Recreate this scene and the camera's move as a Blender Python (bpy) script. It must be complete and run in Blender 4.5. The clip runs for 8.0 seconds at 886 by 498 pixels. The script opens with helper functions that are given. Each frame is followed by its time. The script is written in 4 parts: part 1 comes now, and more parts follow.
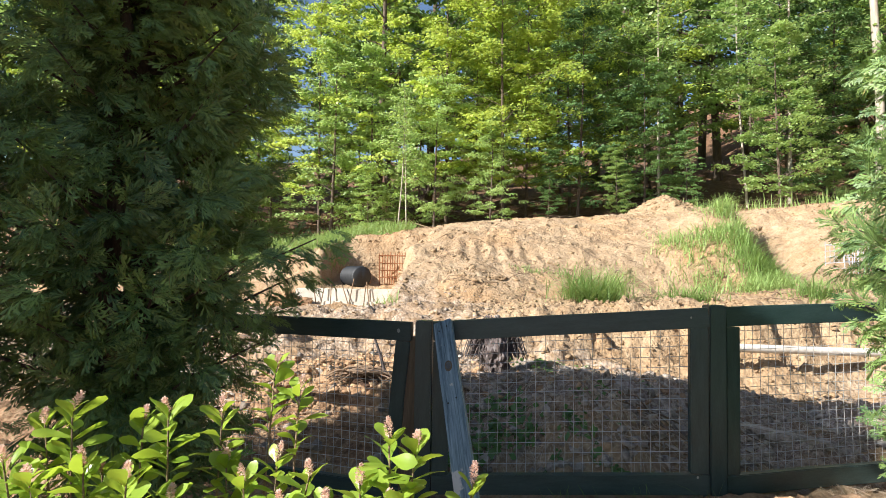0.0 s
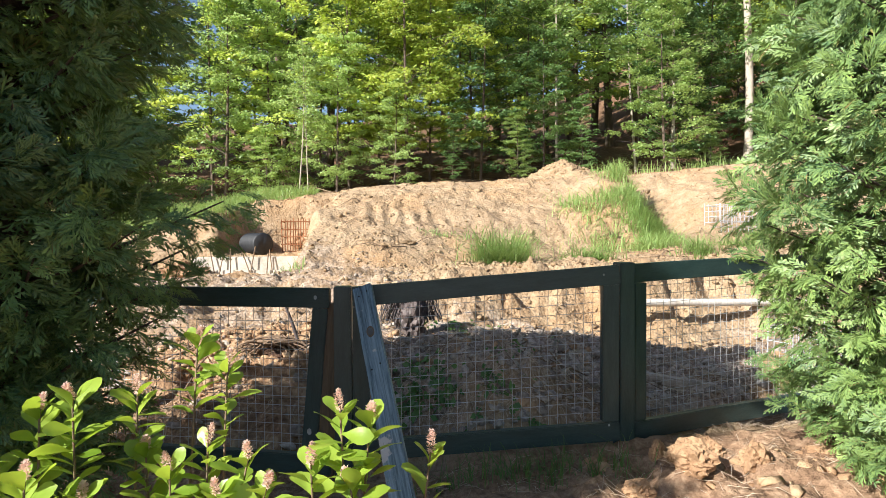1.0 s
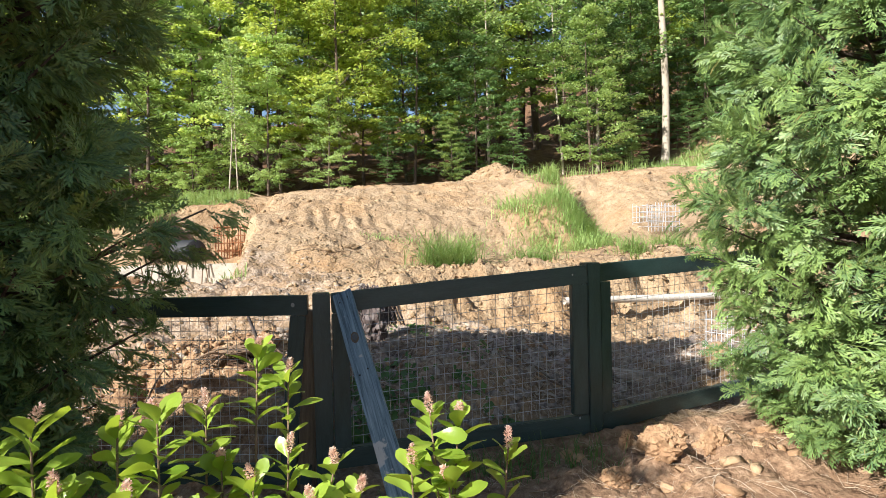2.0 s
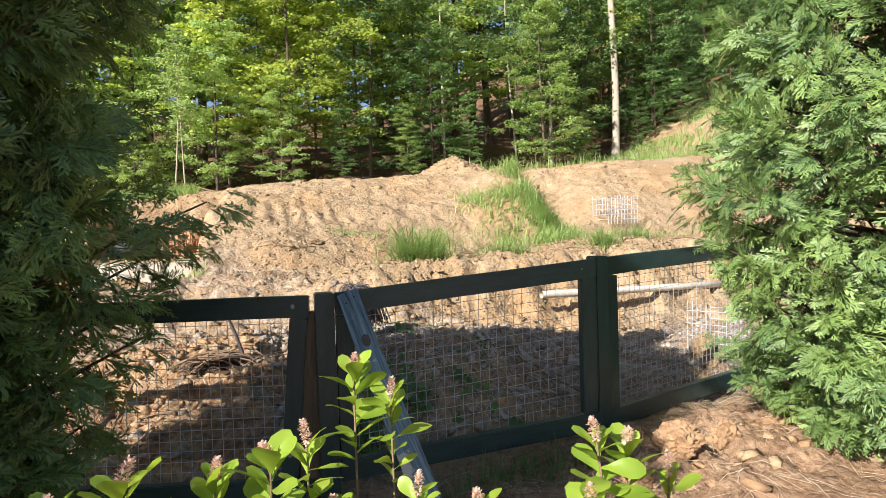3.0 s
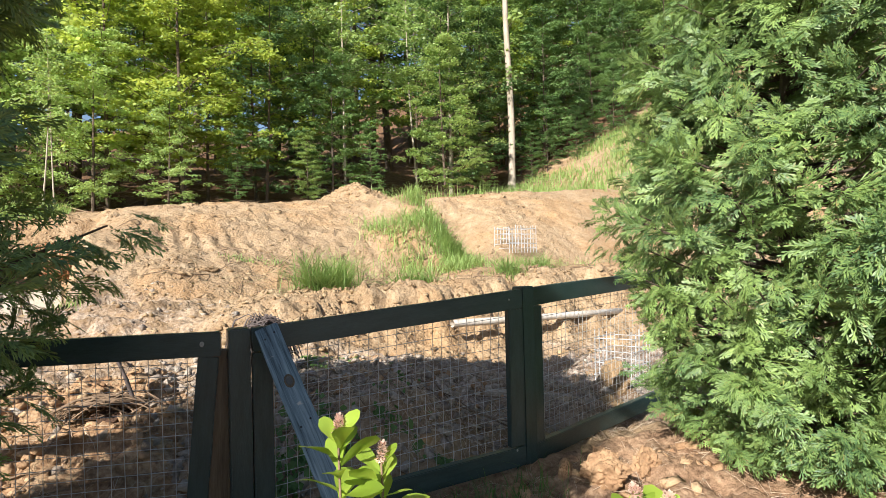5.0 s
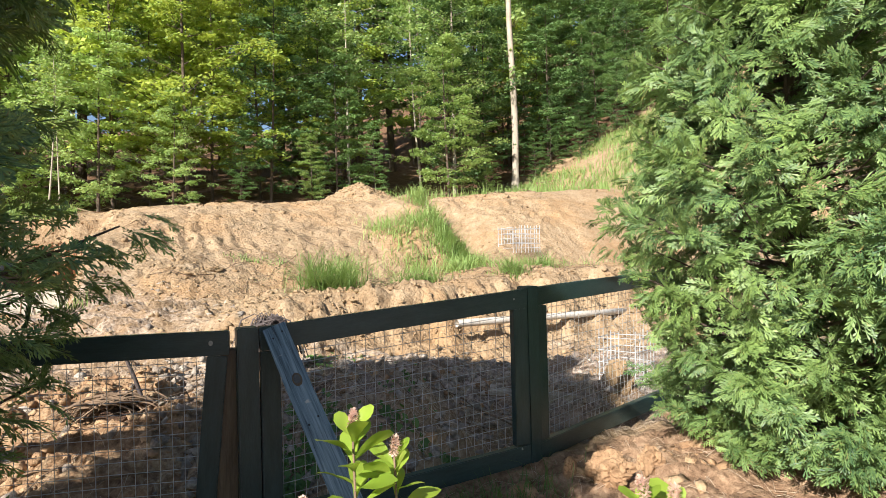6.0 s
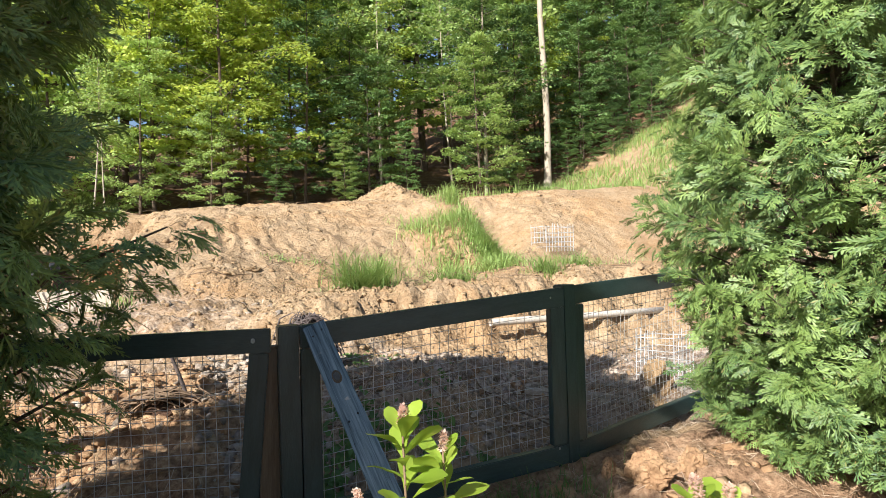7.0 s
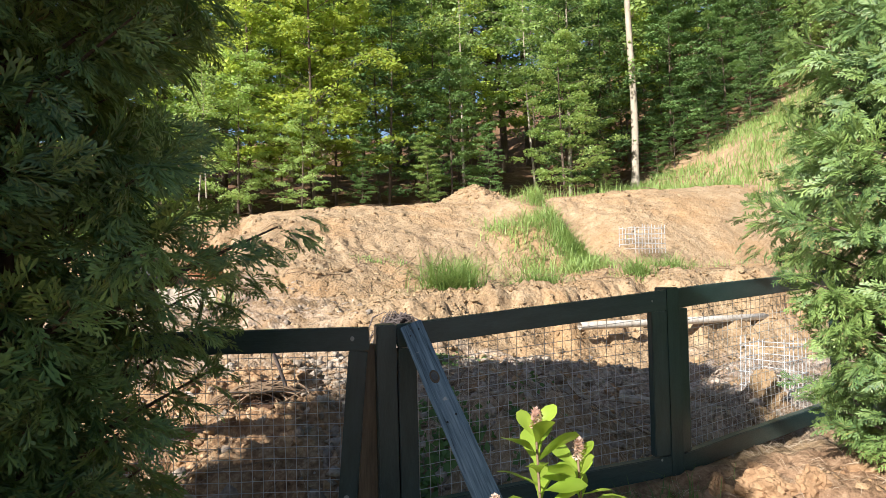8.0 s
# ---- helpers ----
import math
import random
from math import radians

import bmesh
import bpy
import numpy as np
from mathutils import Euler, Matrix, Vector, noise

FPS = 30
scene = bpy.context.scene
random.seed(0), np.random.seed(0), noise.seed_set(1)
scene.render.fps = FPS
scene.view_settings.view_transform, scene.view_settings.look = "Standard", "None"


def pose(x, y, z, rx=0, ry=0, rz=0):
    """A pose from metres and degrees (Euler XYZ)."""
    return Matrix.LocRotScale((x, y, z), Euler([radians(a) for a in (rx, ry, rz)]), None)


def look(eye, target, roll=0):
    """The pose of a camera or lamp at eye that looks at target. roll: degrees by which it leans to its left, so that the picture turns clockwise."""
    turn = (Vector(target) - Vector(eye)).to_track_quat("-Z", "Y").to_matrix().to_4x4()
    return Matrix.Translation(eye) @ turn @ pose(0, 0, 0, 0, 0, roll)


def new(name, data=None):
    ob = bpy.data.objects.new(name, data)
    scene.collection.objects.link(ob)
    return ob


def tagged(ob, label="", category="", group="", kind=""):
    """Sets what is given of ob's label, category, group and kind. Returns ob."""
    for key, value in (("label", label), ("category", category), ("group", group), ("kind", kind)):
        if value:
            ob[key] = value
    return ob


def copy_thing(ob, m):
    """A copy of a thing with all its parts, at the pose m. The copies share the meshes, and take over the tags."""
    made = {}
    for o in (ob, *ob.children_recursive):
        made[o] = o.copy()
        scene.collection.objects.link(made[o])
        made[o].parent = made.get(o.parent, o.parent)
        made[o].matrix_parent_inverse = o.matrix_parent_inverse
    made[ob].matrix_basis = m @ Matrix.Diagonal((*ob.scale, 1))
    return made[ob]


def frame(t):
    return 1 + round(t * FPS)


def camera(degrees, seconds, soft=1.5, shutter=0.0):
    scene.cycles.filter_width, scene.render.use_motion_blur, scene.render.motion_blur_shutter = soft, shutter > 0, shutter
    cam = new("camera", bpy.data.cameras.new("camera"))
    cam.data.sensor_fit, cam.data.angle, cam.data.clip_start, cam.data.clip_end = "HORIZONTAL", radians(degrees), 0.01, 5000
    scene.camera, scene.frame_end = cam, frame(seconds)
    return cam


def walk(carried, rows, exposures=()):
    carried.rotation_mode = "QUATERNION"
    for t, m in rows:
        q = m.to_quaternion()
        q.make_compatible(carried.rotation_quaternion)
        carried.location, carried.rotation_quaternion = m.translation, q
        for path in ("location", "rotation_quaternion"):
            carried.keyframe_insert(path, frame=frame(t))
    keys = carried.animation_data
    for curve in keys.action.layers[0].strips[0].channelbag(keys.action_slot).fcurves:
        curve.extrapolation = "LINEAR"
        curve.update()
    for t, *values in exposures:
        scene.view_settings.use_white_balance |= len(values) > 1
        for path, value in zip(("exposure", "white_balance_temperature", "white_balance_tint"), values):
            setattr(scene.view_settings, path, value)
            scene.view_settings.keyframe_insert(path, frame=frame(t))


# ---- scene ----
cam = camera(75.5, 8.0, soft=0.5)
PATH = [
    (0, (0.295, -0.19, 1.155), (0.095, 1.798, 1.24), 0.8),
    (0.5, (0.266, -0.159, 1.14), (0.157, 1.838, 1.166), 0.9),
    (1, (0.205, -0.107, 1.141), (0.343, 1.888, 1.106), -0.3),
    (1.5, (0.108, -0.153, 1.136), (0.404, 1.824, 1.096), -1.9),
    (2, (-0.057, -0.124, 1.153), (0.326, 1.838, 1.124), -1.3),
    (3.5, (-0.389, 0.261, 1.163), (0.318, 2.131, 1.107), -1.4),
    (4, (-0.42, 0.338, 1.163), (0.44, 2.143, 1.155), -0.6),
    (4.5, (-0.444, 0.308, 1.178), (0.434, 2.105, 1.197), -1.2),
    (5, (-0.425, 0.3, 1.18), (0.468, 2.089, 1.21), -1.4),
    (6.5, (-0.459, 0.279, 1.179), (0.399, 2.085, 1.209), -1.5),
    (7, (-0.469, 0.288, 1.177), (0.314, 2.129, 1.208), -1.7),
    (7.5, (-0.491, 0.297, 1.179), (0.249, 2.155, 1.215), -1.3),
    (8, (-0.528, 0.342, 1.172), (-0.01, 2.273, 1.217), -1.4),
]
walk(cam, [(t, look(eye, at, roll)) for t, eye, at, roll in PATH], [(0.0, 1.28, 6050, 10), (1.0, 1.26, 6050, 10), (2.0, 1.16, 6100, 10), (3.5, 1.10, 6230, 10), (8.0, 1.10, 6200, 10)])

# ---- world, sun ----
SUN_DIR = Vector((-0.82, -0.55, 0.62)).normalized()
world = bpy.data.worlds.new("world")
scene.world = world
world.use_nodes = True
wn = world.node_tree
sky = wn.nodes.new("ShaderNodeTexSky")
sky.sky_type = "NISHITA"
sky.sun_disc = False
sky.sun_elevation = math.asin(SUN_DIR.z)
sky.sun_rotation = math.atan2(SUN_DIR.x, SUN_DIR.y)
wn.links.new(sky.outputs[0], wn.nodes["Background"].inputs[0])
wn.nodes["Background"].inputs[1].default_value = 0.062
sun_data = bpy.data.lights.new("sun", "SUN")
sun_data.energy, sun_data.angle, sun_data.color = 5.0, radians(0.53), (1.0, 0.93, 0.82)
sun = new("sun", sun_data)
sun.matrix_world = look((0, 0, 0), -SUN_DIR) 

# ---- materials ----


def ramp(nt, fac, stops):
    n = nt.nodes.new("ShaderNodeValToRGB")
    while len(n.color_ramp.elements) < len(stops):
        n.color_ramp.elements.new(0.5)
    for e, (p, c) in zip(n.color_ramp.elements, stops):
        e.position, e.color = p, (*c, 1)
    nt.links.new(fac, n.inputs[0])
    return n.outputs[0]


def noise_tex(nt, vec, scale, detail=4, rough=0.6, dist=0.0):
    n = nt.nodes.new("ShaderNodeTexNoise")
    n.inputs["Scale"].default_value, n.inputs["Detail"].default_value = scale, detail
    n.inputs["Roughness"].default_value, n.inputs["Distortion"].default_value = rough, dist
    nt.links.new(vec, n.inputs["Vector"])
    return n.outputs[0]


def mix_col(nt, fac, a, b, mode="MIX"):
    n = nt.nodes.new("ShaderNodeMix")
    n.data_type, n.blend_type = "RGBA", mode
    for sock, v in ((n.inputs[0], fac), (n.inputs[6], a), (n.inputs[7], b)):
        if isinstance(v, (int, float)):
            sock.default_value = v
        elif isinstance(v, tuple):
            sock.default_value = (*v, 1)
        else:
            nt.links.new(v, sock)
    return n.outputs[2]


def calc(nt, op, a, b=0.0, c=0.0):
    n = nt.nodes.new("ShaderNodeMath")
    n.operation = op
    for sock, v in zip(n.inputs, (a, b, c)):
        if isinstance(v, (int, float)):
            sock.default_value = v
        else:
            nt.links.new(v, sock)
    return n.outputs[0]


def smooth_range(nt, v, lo, hi):
    n = nt.nodes.new("ShaderNodeMapRange")
    n.interpolation_type = "SMOOTHSTEP"
    n.inputs[1].default_value, n.inputs[2].default_value = lo, hi
    nt.links.new(v, n.inputs[0])
    return n.outputs[0]


def base_mat(name, rough=0.8, metal=0.0, spec=0.5):
    m = bpy.data.materials.new(name)
    m.use_nodes = True
    nt = m.node_tree
    b = nt.nodes["Principled BSDF"]
    b.inputs["Roughness"].default_value, b.inputs["Metallic"].default_value = rough, metal
    b.inputs["Specular IOR Level"].default_value = spec
    return m, nt, b


def add_bump(nt, b, height, strength, dist):
    n = nt.nodes.new("ShaderNodeBump")
    n.inputs["Strength"].default_value, n.inputs["Distance"].default_value = strength, dist
    nt.links.new(height, n.inputs["Height"])
    nt.links.new(n.outputs[0], b.inputs["Normal"])


def simple_mat(name, dark, light, scale=8, rough=0.8, metal=0.0, bump=0.3, bdist=0.01, stretch=(1, 1, 1), spec=0.5):
    """Two-tone surface with coarse stains and fine grain, in object space."""
    m, nt, b = base_mat(name, rough, metal, spec)
    tc = nt.nodes.new("ShaderNodeTexCoord")
    mp = nt.nodes.new("ShaderNodeMapping")
    mp.inputs["Scale"].default_value = stretch
    nt.links.new(tc.outputs["Object"], mp.inputs[0])
    big = noise_tex(nt, mp.outputs[0], scale, 5)
    fine = noise_tex(nt, mp.outputs[0], scale * 7, 5, 0.7)
    both = calc(nt, "MULTIPLY_ADD", fine, 0.45, calc(nt, "MULTIPLY", big, 0.55))
    col = ramp(nt, both, [(0.34, dark), (0.66, light)])
    nt.links.new(col, b.inputs["Base Color"])
    add_bump(nt, b, fine, bump, bdist)
    return m


def leaf_mat(name, dark, light, glow, rough=0.5, scale=1.2, trans=0.35, tip=None, span=(0.25, 0.8), vary=0.3):
    """Leaves: colour varies by clump and by leaf, and part of the light passes through."""
    m, nt, b = base_mat(name, rough, 0.0, 0.5)
    tc = nt.nodes.new("ShaderNodeTexCoord")
    geo = nt.nodes.new("ShaderNodeNewGeometry")
    info = nt.nodes.new("ShaderNodeObjectInfo")
    big = noise_tex(nt, geo.outputs["Position"], scale, 3)
    f = calc(nt, "ADD", calc(nt, "MULTIPLY", big, 0.6), calc(nt, "MULTIPLY_ADD", geo.outputs["Random Per Island"], 0.2, 0.05))
    f = calc(nt, "ADD", f, calc(nt, "MULTIPLY_ADD", info.outputs["Random"], vary, 0.05 - vary / 2))
    col = ramp(nt, f, [(span[0], dark), (span[1], light)])
    if tip:
        col = mix_col(nt, smooth_range(nt, geo.outputs["Random Per Island"], 0.965, 1.0), col, tip)
    nt.links.new(col, b.inputs["Base Color"])
    tr = nt.nodes.new("ShaderNodeBsdfTranslucent")
    nt.links.new(mix_col(nt, 0.6, col, glow), tr.inputs[0])
    mx = nt.nodes.new("ShaderNodeMixShader")
    mx.inputs[0].default_value = trans
    nt.links.new(b.outputs[0], mx.inputs[1])
    nt.links.new(tr.outputs[0], mx.inputs[2])
    nt.links.new(mx.outputs[0], nt.nodes["Material Output"].inputs[0])
    return m


def voronoi(nt, vec, scale):
    n = nt.nodes.new("ShaderNodeTexVoronoi")
    n.inputs["Scale"].default_value = scale
    nt.links.new(vec, n.inputs["Vector"])
    return n.outputs["Distance"]


def ground_mat():
    m, nt, b = base_mat("earth", 0.95, 0.0, 0.15)
    geo = nt.nodes.new("ShaderNodeNewGeometry")
    pos = geo.outputs["Position"]
    sep = nt.nodes.new("ShaderNodeSeparateXYZ")
    nt.links.new(pos, sep.inputs[0])
    big = noise_tex(nt, pos, 0.55, 5)
    mid = noise_tex(nt, pos, 3.5, 6, 0.65)
    fine = noise_tex(nt, pos, 28, 6, 0.7)
    grit = noise_tex(nt, pos, 110, 3, 0.7)
    f = calc(nt, "ADD", calc(nt, "MULTIPLY", mid, 0.5), calc(nt, "MULTIPLY", fine, 0.5))
    clay = ramp(nt, f, [(0.32, (0.21, 0.135, 0.075)), (0.48, (0.335, 0.235, 0.14)), (0.66, (0.46, 0.35, 0.23))])
    clay = mix_col(nt, smooth_range(nt, big, 0.45, 0.7), clay, mix_col(nt, 0.4, clay, (0.42, 0.235, 0.10)))
    # stony, grey-brown spoil in the dug ground by the fence
    spoil = ramp(nt, f, [(0.37, (0.10, 0.068, 0.05)), (0.49, (0.27, 0.20, 0.155)), (0.61, (0.52, 0.44, 0.37))])
    wob = calc(nt, "MULTIPLY_ADD", big, 3.0, -1.5)
    yw = calc(nt, "ADD", sep.outputs[1], wob)
    near = calc(nt, "MULTIPLY", smooth_range(nt, yw, 3.1, 3.7), calc(nt, "SUBTRACT", 1.0, smooth_range(nt, yw, 5.2, 6.2)))
    left = calc(nt, "MULTIPLY", calc(nt, "SUBTRACT", 1.0, smooth_range(nt, sep.outputs[0], -0.6, 0.4)), calc(nt, "SUBTRACT", 1.0, smooth_range(nt, yw, 8.6, 9.4)))
    left = calc(nt, "MULTIPLY", calc(nt, "MULTIPLY", left, 0.55), smooth_range(nt, yw, 4.6, 5.6))
    near = calc(nt, "MULTIPLY", near, smooth_range(nt, calc(nt, "ADD", sep.outputs[0], calc(nt, "MULTIPLY", wob, 0.5)), -0.7, 0.2))
    sp = calc(nt, "MAXIMUM", near, left)
    sp = calc(nt, "MULTIPLY", sp, smooth_range(nt, mid, 0.3, 0.55))
    col = mix_col(nt, sp, clay, spoil)
    # leaf litter under the wood
    litter = ramp(nt, f, [(0.32, (0.05, 0.028, 0.016)), (0.5, (0.15, 0.085, 0.048)), (0.68, (0.30, 0.19, 0.115))])
    wood = calc(nt, "MULTIPLY", calc(nt, "SUBTRACT", 1.0, calc(nt, "MULTIPLY", smooth_range(nt, sep.outputs[0], 13.5, 16.0), calc(nt, "SUBTRACT", 1.0, smooth_range(nt, sep.outputs[1], 24.0, 26.0)))), smooth_range(nt, calc(nt, "ADD", sep.outputs[1], calc(nt, "MULTIPLY_ADD", big, 4.0, -2.0)), 19.5, 21.0))
    col = mix_col(nt, wood, col, litter)
    # the yard on the camera's side: darker, with needles
    dug = calc(nt, "SUBTRACT", 1.0, smooth_range(nt, calc(nt, "ADD", sep.outputs[1], calc(nt, "MULTIPLY", wob, 0.1)), 2.95, 3.15))
    red = ramp(nt, f, [(0.34, (0.12, 0.068, 0.04)), (0.48, (0.28, 0.175, 0.107)), (0.64, (0.45, 0.31, 0.20))])
    col = mix_col(nt, dug, col, red)
    heap = calc(nt, "MULTIPLY", calc(nt, "SUBTRACT", 1.0, smooth_range(nt, sep.outputs[0], -0.6, 0.1)), calc(nt, "SUBTRACT", 1.0, smooth_range(nt, yw, 5.0, 5.8)))
    rust = ramp(nt, f, [(0.37, (0.10, 0.052, 0.028)), (0.49, (0.28, 0.165, 0.09)), (0.62, (0.48, 0.34, 0.205))])
    col = mix_col(nt, calc(nt, "MULTIPLY", heap, 0.85), col, rust)
    yard = calc(nt, "SUBTRACT", 1.0, smooth_range(nt, calc(nt, "ADD", sep.outputs[1], calc(nt, "MULTIPLY", wob, 0.2)), 1.7, 2.3))
    mulch = ramp(nt, f, [(0.34, (0.09, 0.05, 0.03)), (0.48, (0.24, 0.14, 0.085)), (0.66, (0.40, 0.26, 0.165))])
    col = mix_col(nt, yard, col, mulch)
    nt.links.new(col, b.inputs["Base Color"])
    crumb = [voronoi(nt, pos, k) for k in (9, 24)]
    hgt = calc(nt, "ADD", calc(nt, "MULTIPLY", fine, 0.8), calc(nt, "MULTIPLY", grit, 0.25))
    hgt = calc(nt, "SUBTRACT", hgt, calc(nt, "ADD", calc(nt, "MULTIPLY", crumb[0], 0.9), calc(nt, "MULTIPLY", crumb[1], 0.5)))
    add_bump(nt, b, hgt, 0.9, 0.028)
    return m


def lump_mat(name, stops, scale=14):
    """Broken soil or stone: every lump its own tone, with grain."""
    m, nt, b = base_mat(name, 0.95, 0.0, 0.15)
    geo = nt.nodes.new("ShaderNodeNewGeometry")
    fine = noise_tex(nt, geo.outputs["Position"], scale, 5, 0.7)
    f = calc(nt, "ADD", calc(nt, "MULTIPLY", geo.outputs["Random Per Island"], 0.24), calc(nt, "MULTIPLY_ADD", fine, 0.7, 0.03))
    nt.links.new(ramp(nt, f, stops), b.inputs["Base Color"])
    add_bump(nt, b, noise_tex(nt, geo.outputs["Position"], scale * 4, 4, 0.7), 0.8, 0.02)
    return m


M_EARTH = ground_mat()
M_CLOD = lump_mat("clay_clod", [(0.25, (0.23, 0.15, 0.085)), (0.5, (0.34, 0.24, 0.14)), (0.75, (0.43, 0.32, 0.20))])
M_ORANGE = lump_mat("orange_clay", [(0.25, (0.20, 0.11, 0.06)), (0.5, (0.40, 0.255, 0.145)), (0.75, (0.58, 0.42, 0.26))])
M_STONE = lump_mat("grey_stone", [(0.22, (0.14, 0.11, 0.085)), (0.5, (0.35, 0.29, 0.235)), (0.78, (0.60, 0.54, 0.46))], 20)
M_PAINT = simple_mat("dark_green_paint", (0.012, 0.030, 0.031), (0.036, 0.066, 0.066), 7, 0.38, bump=0.35, bdist=0.003, stretch=(4, 4, 0.7))


def worn_board_mat():
    """Blue-grey stain on a weathered board: long dark grain, cracks and pale patches where the stain is gone."""
    m, nt, b = base_mat("faded_blue_grey_board", 0.72)
    tc = nt.nodes.new("ShaderNodeTexCoord")
    mp = nt.nodes.new("ShaderNodeMapping")
    mp.inputs["Scale"].default_value = (1, 1, 0.045)
    nt.links.new(tc.outputs["Object"], mp.inputs[0])
    grain = noise_tex(nt, mp.outputs[0], 130, 5, 0.65, 0.6)
    broad = noise_tex(nt, mp.outputs[0], 34, 3, 0.6)
    patch = noise_tex(nt, tc.outputs["Object"], 9, 4, 0.6)
    col = ramp(nt, calc(nt, "ADD", calc(nt, "MULTIPLY", grain, 0.6), calc(nt, "MULTIPLY", broad, 0.4)), [(0.36, (0.055, 0.085, 0.10)), (0.5, (0.15, 0.215, 0.25)), (0.64, (0.27, 0.35, 0.39))])
    col = mix_col(nt, smooth_range(nt, patch, 0.60, 0.66), col, (0.48, 0.46, 0.42))
    crack = calc(nt, "SUBTRACT", 1.0, smooth_range(nt, grain, 0.30, 0.37))
    col = mix_col(nt, crack, col, (0.03, 0.035, 0.04))
    nt.links.new(col, b.inputs["Base Color"])
    add_bump(nt, b, grain, 0.7, 0.004)
    return m


M_BRACE = worn_board_mat()
M_RAWWOOD = simple_mat("bare_split_wood", (0.06, 0.042, 0.026), (0.19, 0.14, 0.085), 6, 0.85, bump=0.6, bdist=0.006, stretch=(8, 8, 0.4))
M_KNOT = simple_mat("wood_knot", (0.05, 0.05, 0.045), (0.12, 0.12, 0.11), 40, 0.7)
M_WIRE = simple_mat("galvanised_wire", (0.40, 0.39, 0.37), (0.62, 0.61, 0.58), 20, 0.45, 0.5, bump=0.1)
M_SCREW = simple_mat("screw_steel", (0.02, 0.02, 0.02), (0.06, 0.06, 0.06), 20, 0.5, 0.8)
M_CONCRETE = simple_mat("pale_concrete", (0.36, 0.32, 0.26), (0.62, 0.57, 0.48), 4, 0.85, bump=0.3)
M_REBAR = simple_mat("rusty_rebar", (0.16, 0.055, 0.02), (0.36, 0.15, 0.06), 20, 0.85, 0.2)
M_WHITEBAR = simple_mat("limewashed_bar", (0.30, 0.31, 0.32), (0.55, 0.56, 0.57), 12, 0.6)
M_BLACKPIPE = simple_mat("black_plastic_pipe", (0.008, 0.009, 0.011), (0.025, 0.027, 0.03), 9, 0.6)
M_PVC = simple_mat("white_plastic_pipe", (0.42, 0.34, 0.25), (0.78, 0.74, 0.68), 3, 0.45)
M_BARK = simple_mat("brown_bark", (0.05, 0.035, 0.025), (0.17, 0.125, 0.09), 6, 0.95, bump=0.9, bdist=0.02, stretch=(3, 3, 0.5))
M_PALEBARK = simple_mat("pale_bark", (0.24, 0.20, 0.15), (0.48, 0.42, 0.34), 3, 0.9, bump=0.5, bdist=0.01, stretch=(3, 3, 0.5))
M_TWIG = simple_mat("dry_twig", (0.10, 0.065, 0.04), (0.28, 0.19, 0.12), 12, 0.9)
M_STRAW = simple_mat("pine_straw", (0.26, 0.18, 0.12), (0.64, 0.53, 0.40), 14, 0.9)
M_CEDAR = leaf_mat("cedar_foliage", (0.028, 0.085, 0.042), (0.39, 0.53, 0.13), (0.38, 0.54, 0.09), 0.5, 2.2, 0.14, (0.24, 0.17, 0.06), (0.31, 0.84), 0.0)
M_LEAF = leaf_mat("broad_leaves", (0.03, 0.075, 0.025), (0.37, 0.53, 0.17), (0.45, 0.60, 0.13), 0.45, 0.35, 0.40)
M_LEAFY = leaf_mat("yellow_green_leaves", (0.08, 0.16, 0.045), (0.54, 0.70, 0.25), (0.60, 0.74, 0.18), 0.45, 0.35, 0.42)
M_BEECH = leaf_mat("beech_leaves", (0.12, 0.20, 0.03), (0.64, 0.74, 0.16), (0.68, 0.76, 0.10), 0.45, 0.35, 0.42)
# leaf colour darkened to stand in for the shade inside the wood
M_SHADE_LEAF = leaf_mat("shade_toned_leaves", (0.022, 0.06, 0.026), (0.21, 0.35, 0.11), (0.24, 0.38, 0.08), 0.5, 0.4, 0.28)
M_SHRUB = leaf_mat("glossy_shrub_leaves", (0.13, 0.23, 0.022), (0.40, 0.53, 0.075), (0.55, 0.68, 0.05), 0.32, 6, 0.42)
M_BLOOM = leaf_mat("pink_flower_buds", (0.66, 0.42, 0.36), (0.88, 0.70, 0.58), (0.86, 0.64, 0.5), 0.6, 20, 0.45)
M_GRASS = leaf_mat("grass_blades", (0.16, 0.26, 0.065), (0.37, 0.50, 0.17), (0.46, 0.56, 0.14), 0.5, 1.5, 0.35, (0.42, 0.34, 0.16))
M_WEED = leaf_mat("weed_leaves", (0.05, 0.12, 0.03), (0.14, 0.24, 0.05), (0.2, 0.32, 0.05), 0.5, 4, 0.3)
M_TARP = simple_mat("dark_bark_tangle", (0.025, 0.02, 0.02), (0.15, 0.115, 0.105), 10, 0.6)

# ---- mesh helpers ----
R = np.random.default_rng(11)


def mesh_of(name, verts, faces, mat, smooth=False):
    me = bpy.data.meshes.new(name)
    verts, faces = np.asarray(verts, np.float32), np.asarray(faces, np.int32)
    k = faces.shape[1]
    me.vertices.add(len(verts))
    me.vertices.foreach_set("co", verts.ravel())
    me.loops.add(faces.size)
    me.loops.foreach_set("vertex_index", faces.ravel())
    me.polygons.add(len(faces))
    me.polygons.foreach_set("loop_start", np.arange(0, faces.size, k, dtype=np.int32))
    me.update(calc_edges=True)
    me.validate()
    me.materials.append(mat)
    if smooth:
        me.polygons.foreach_set("use_smooth", np.ones(len(faces), bool))
    return me


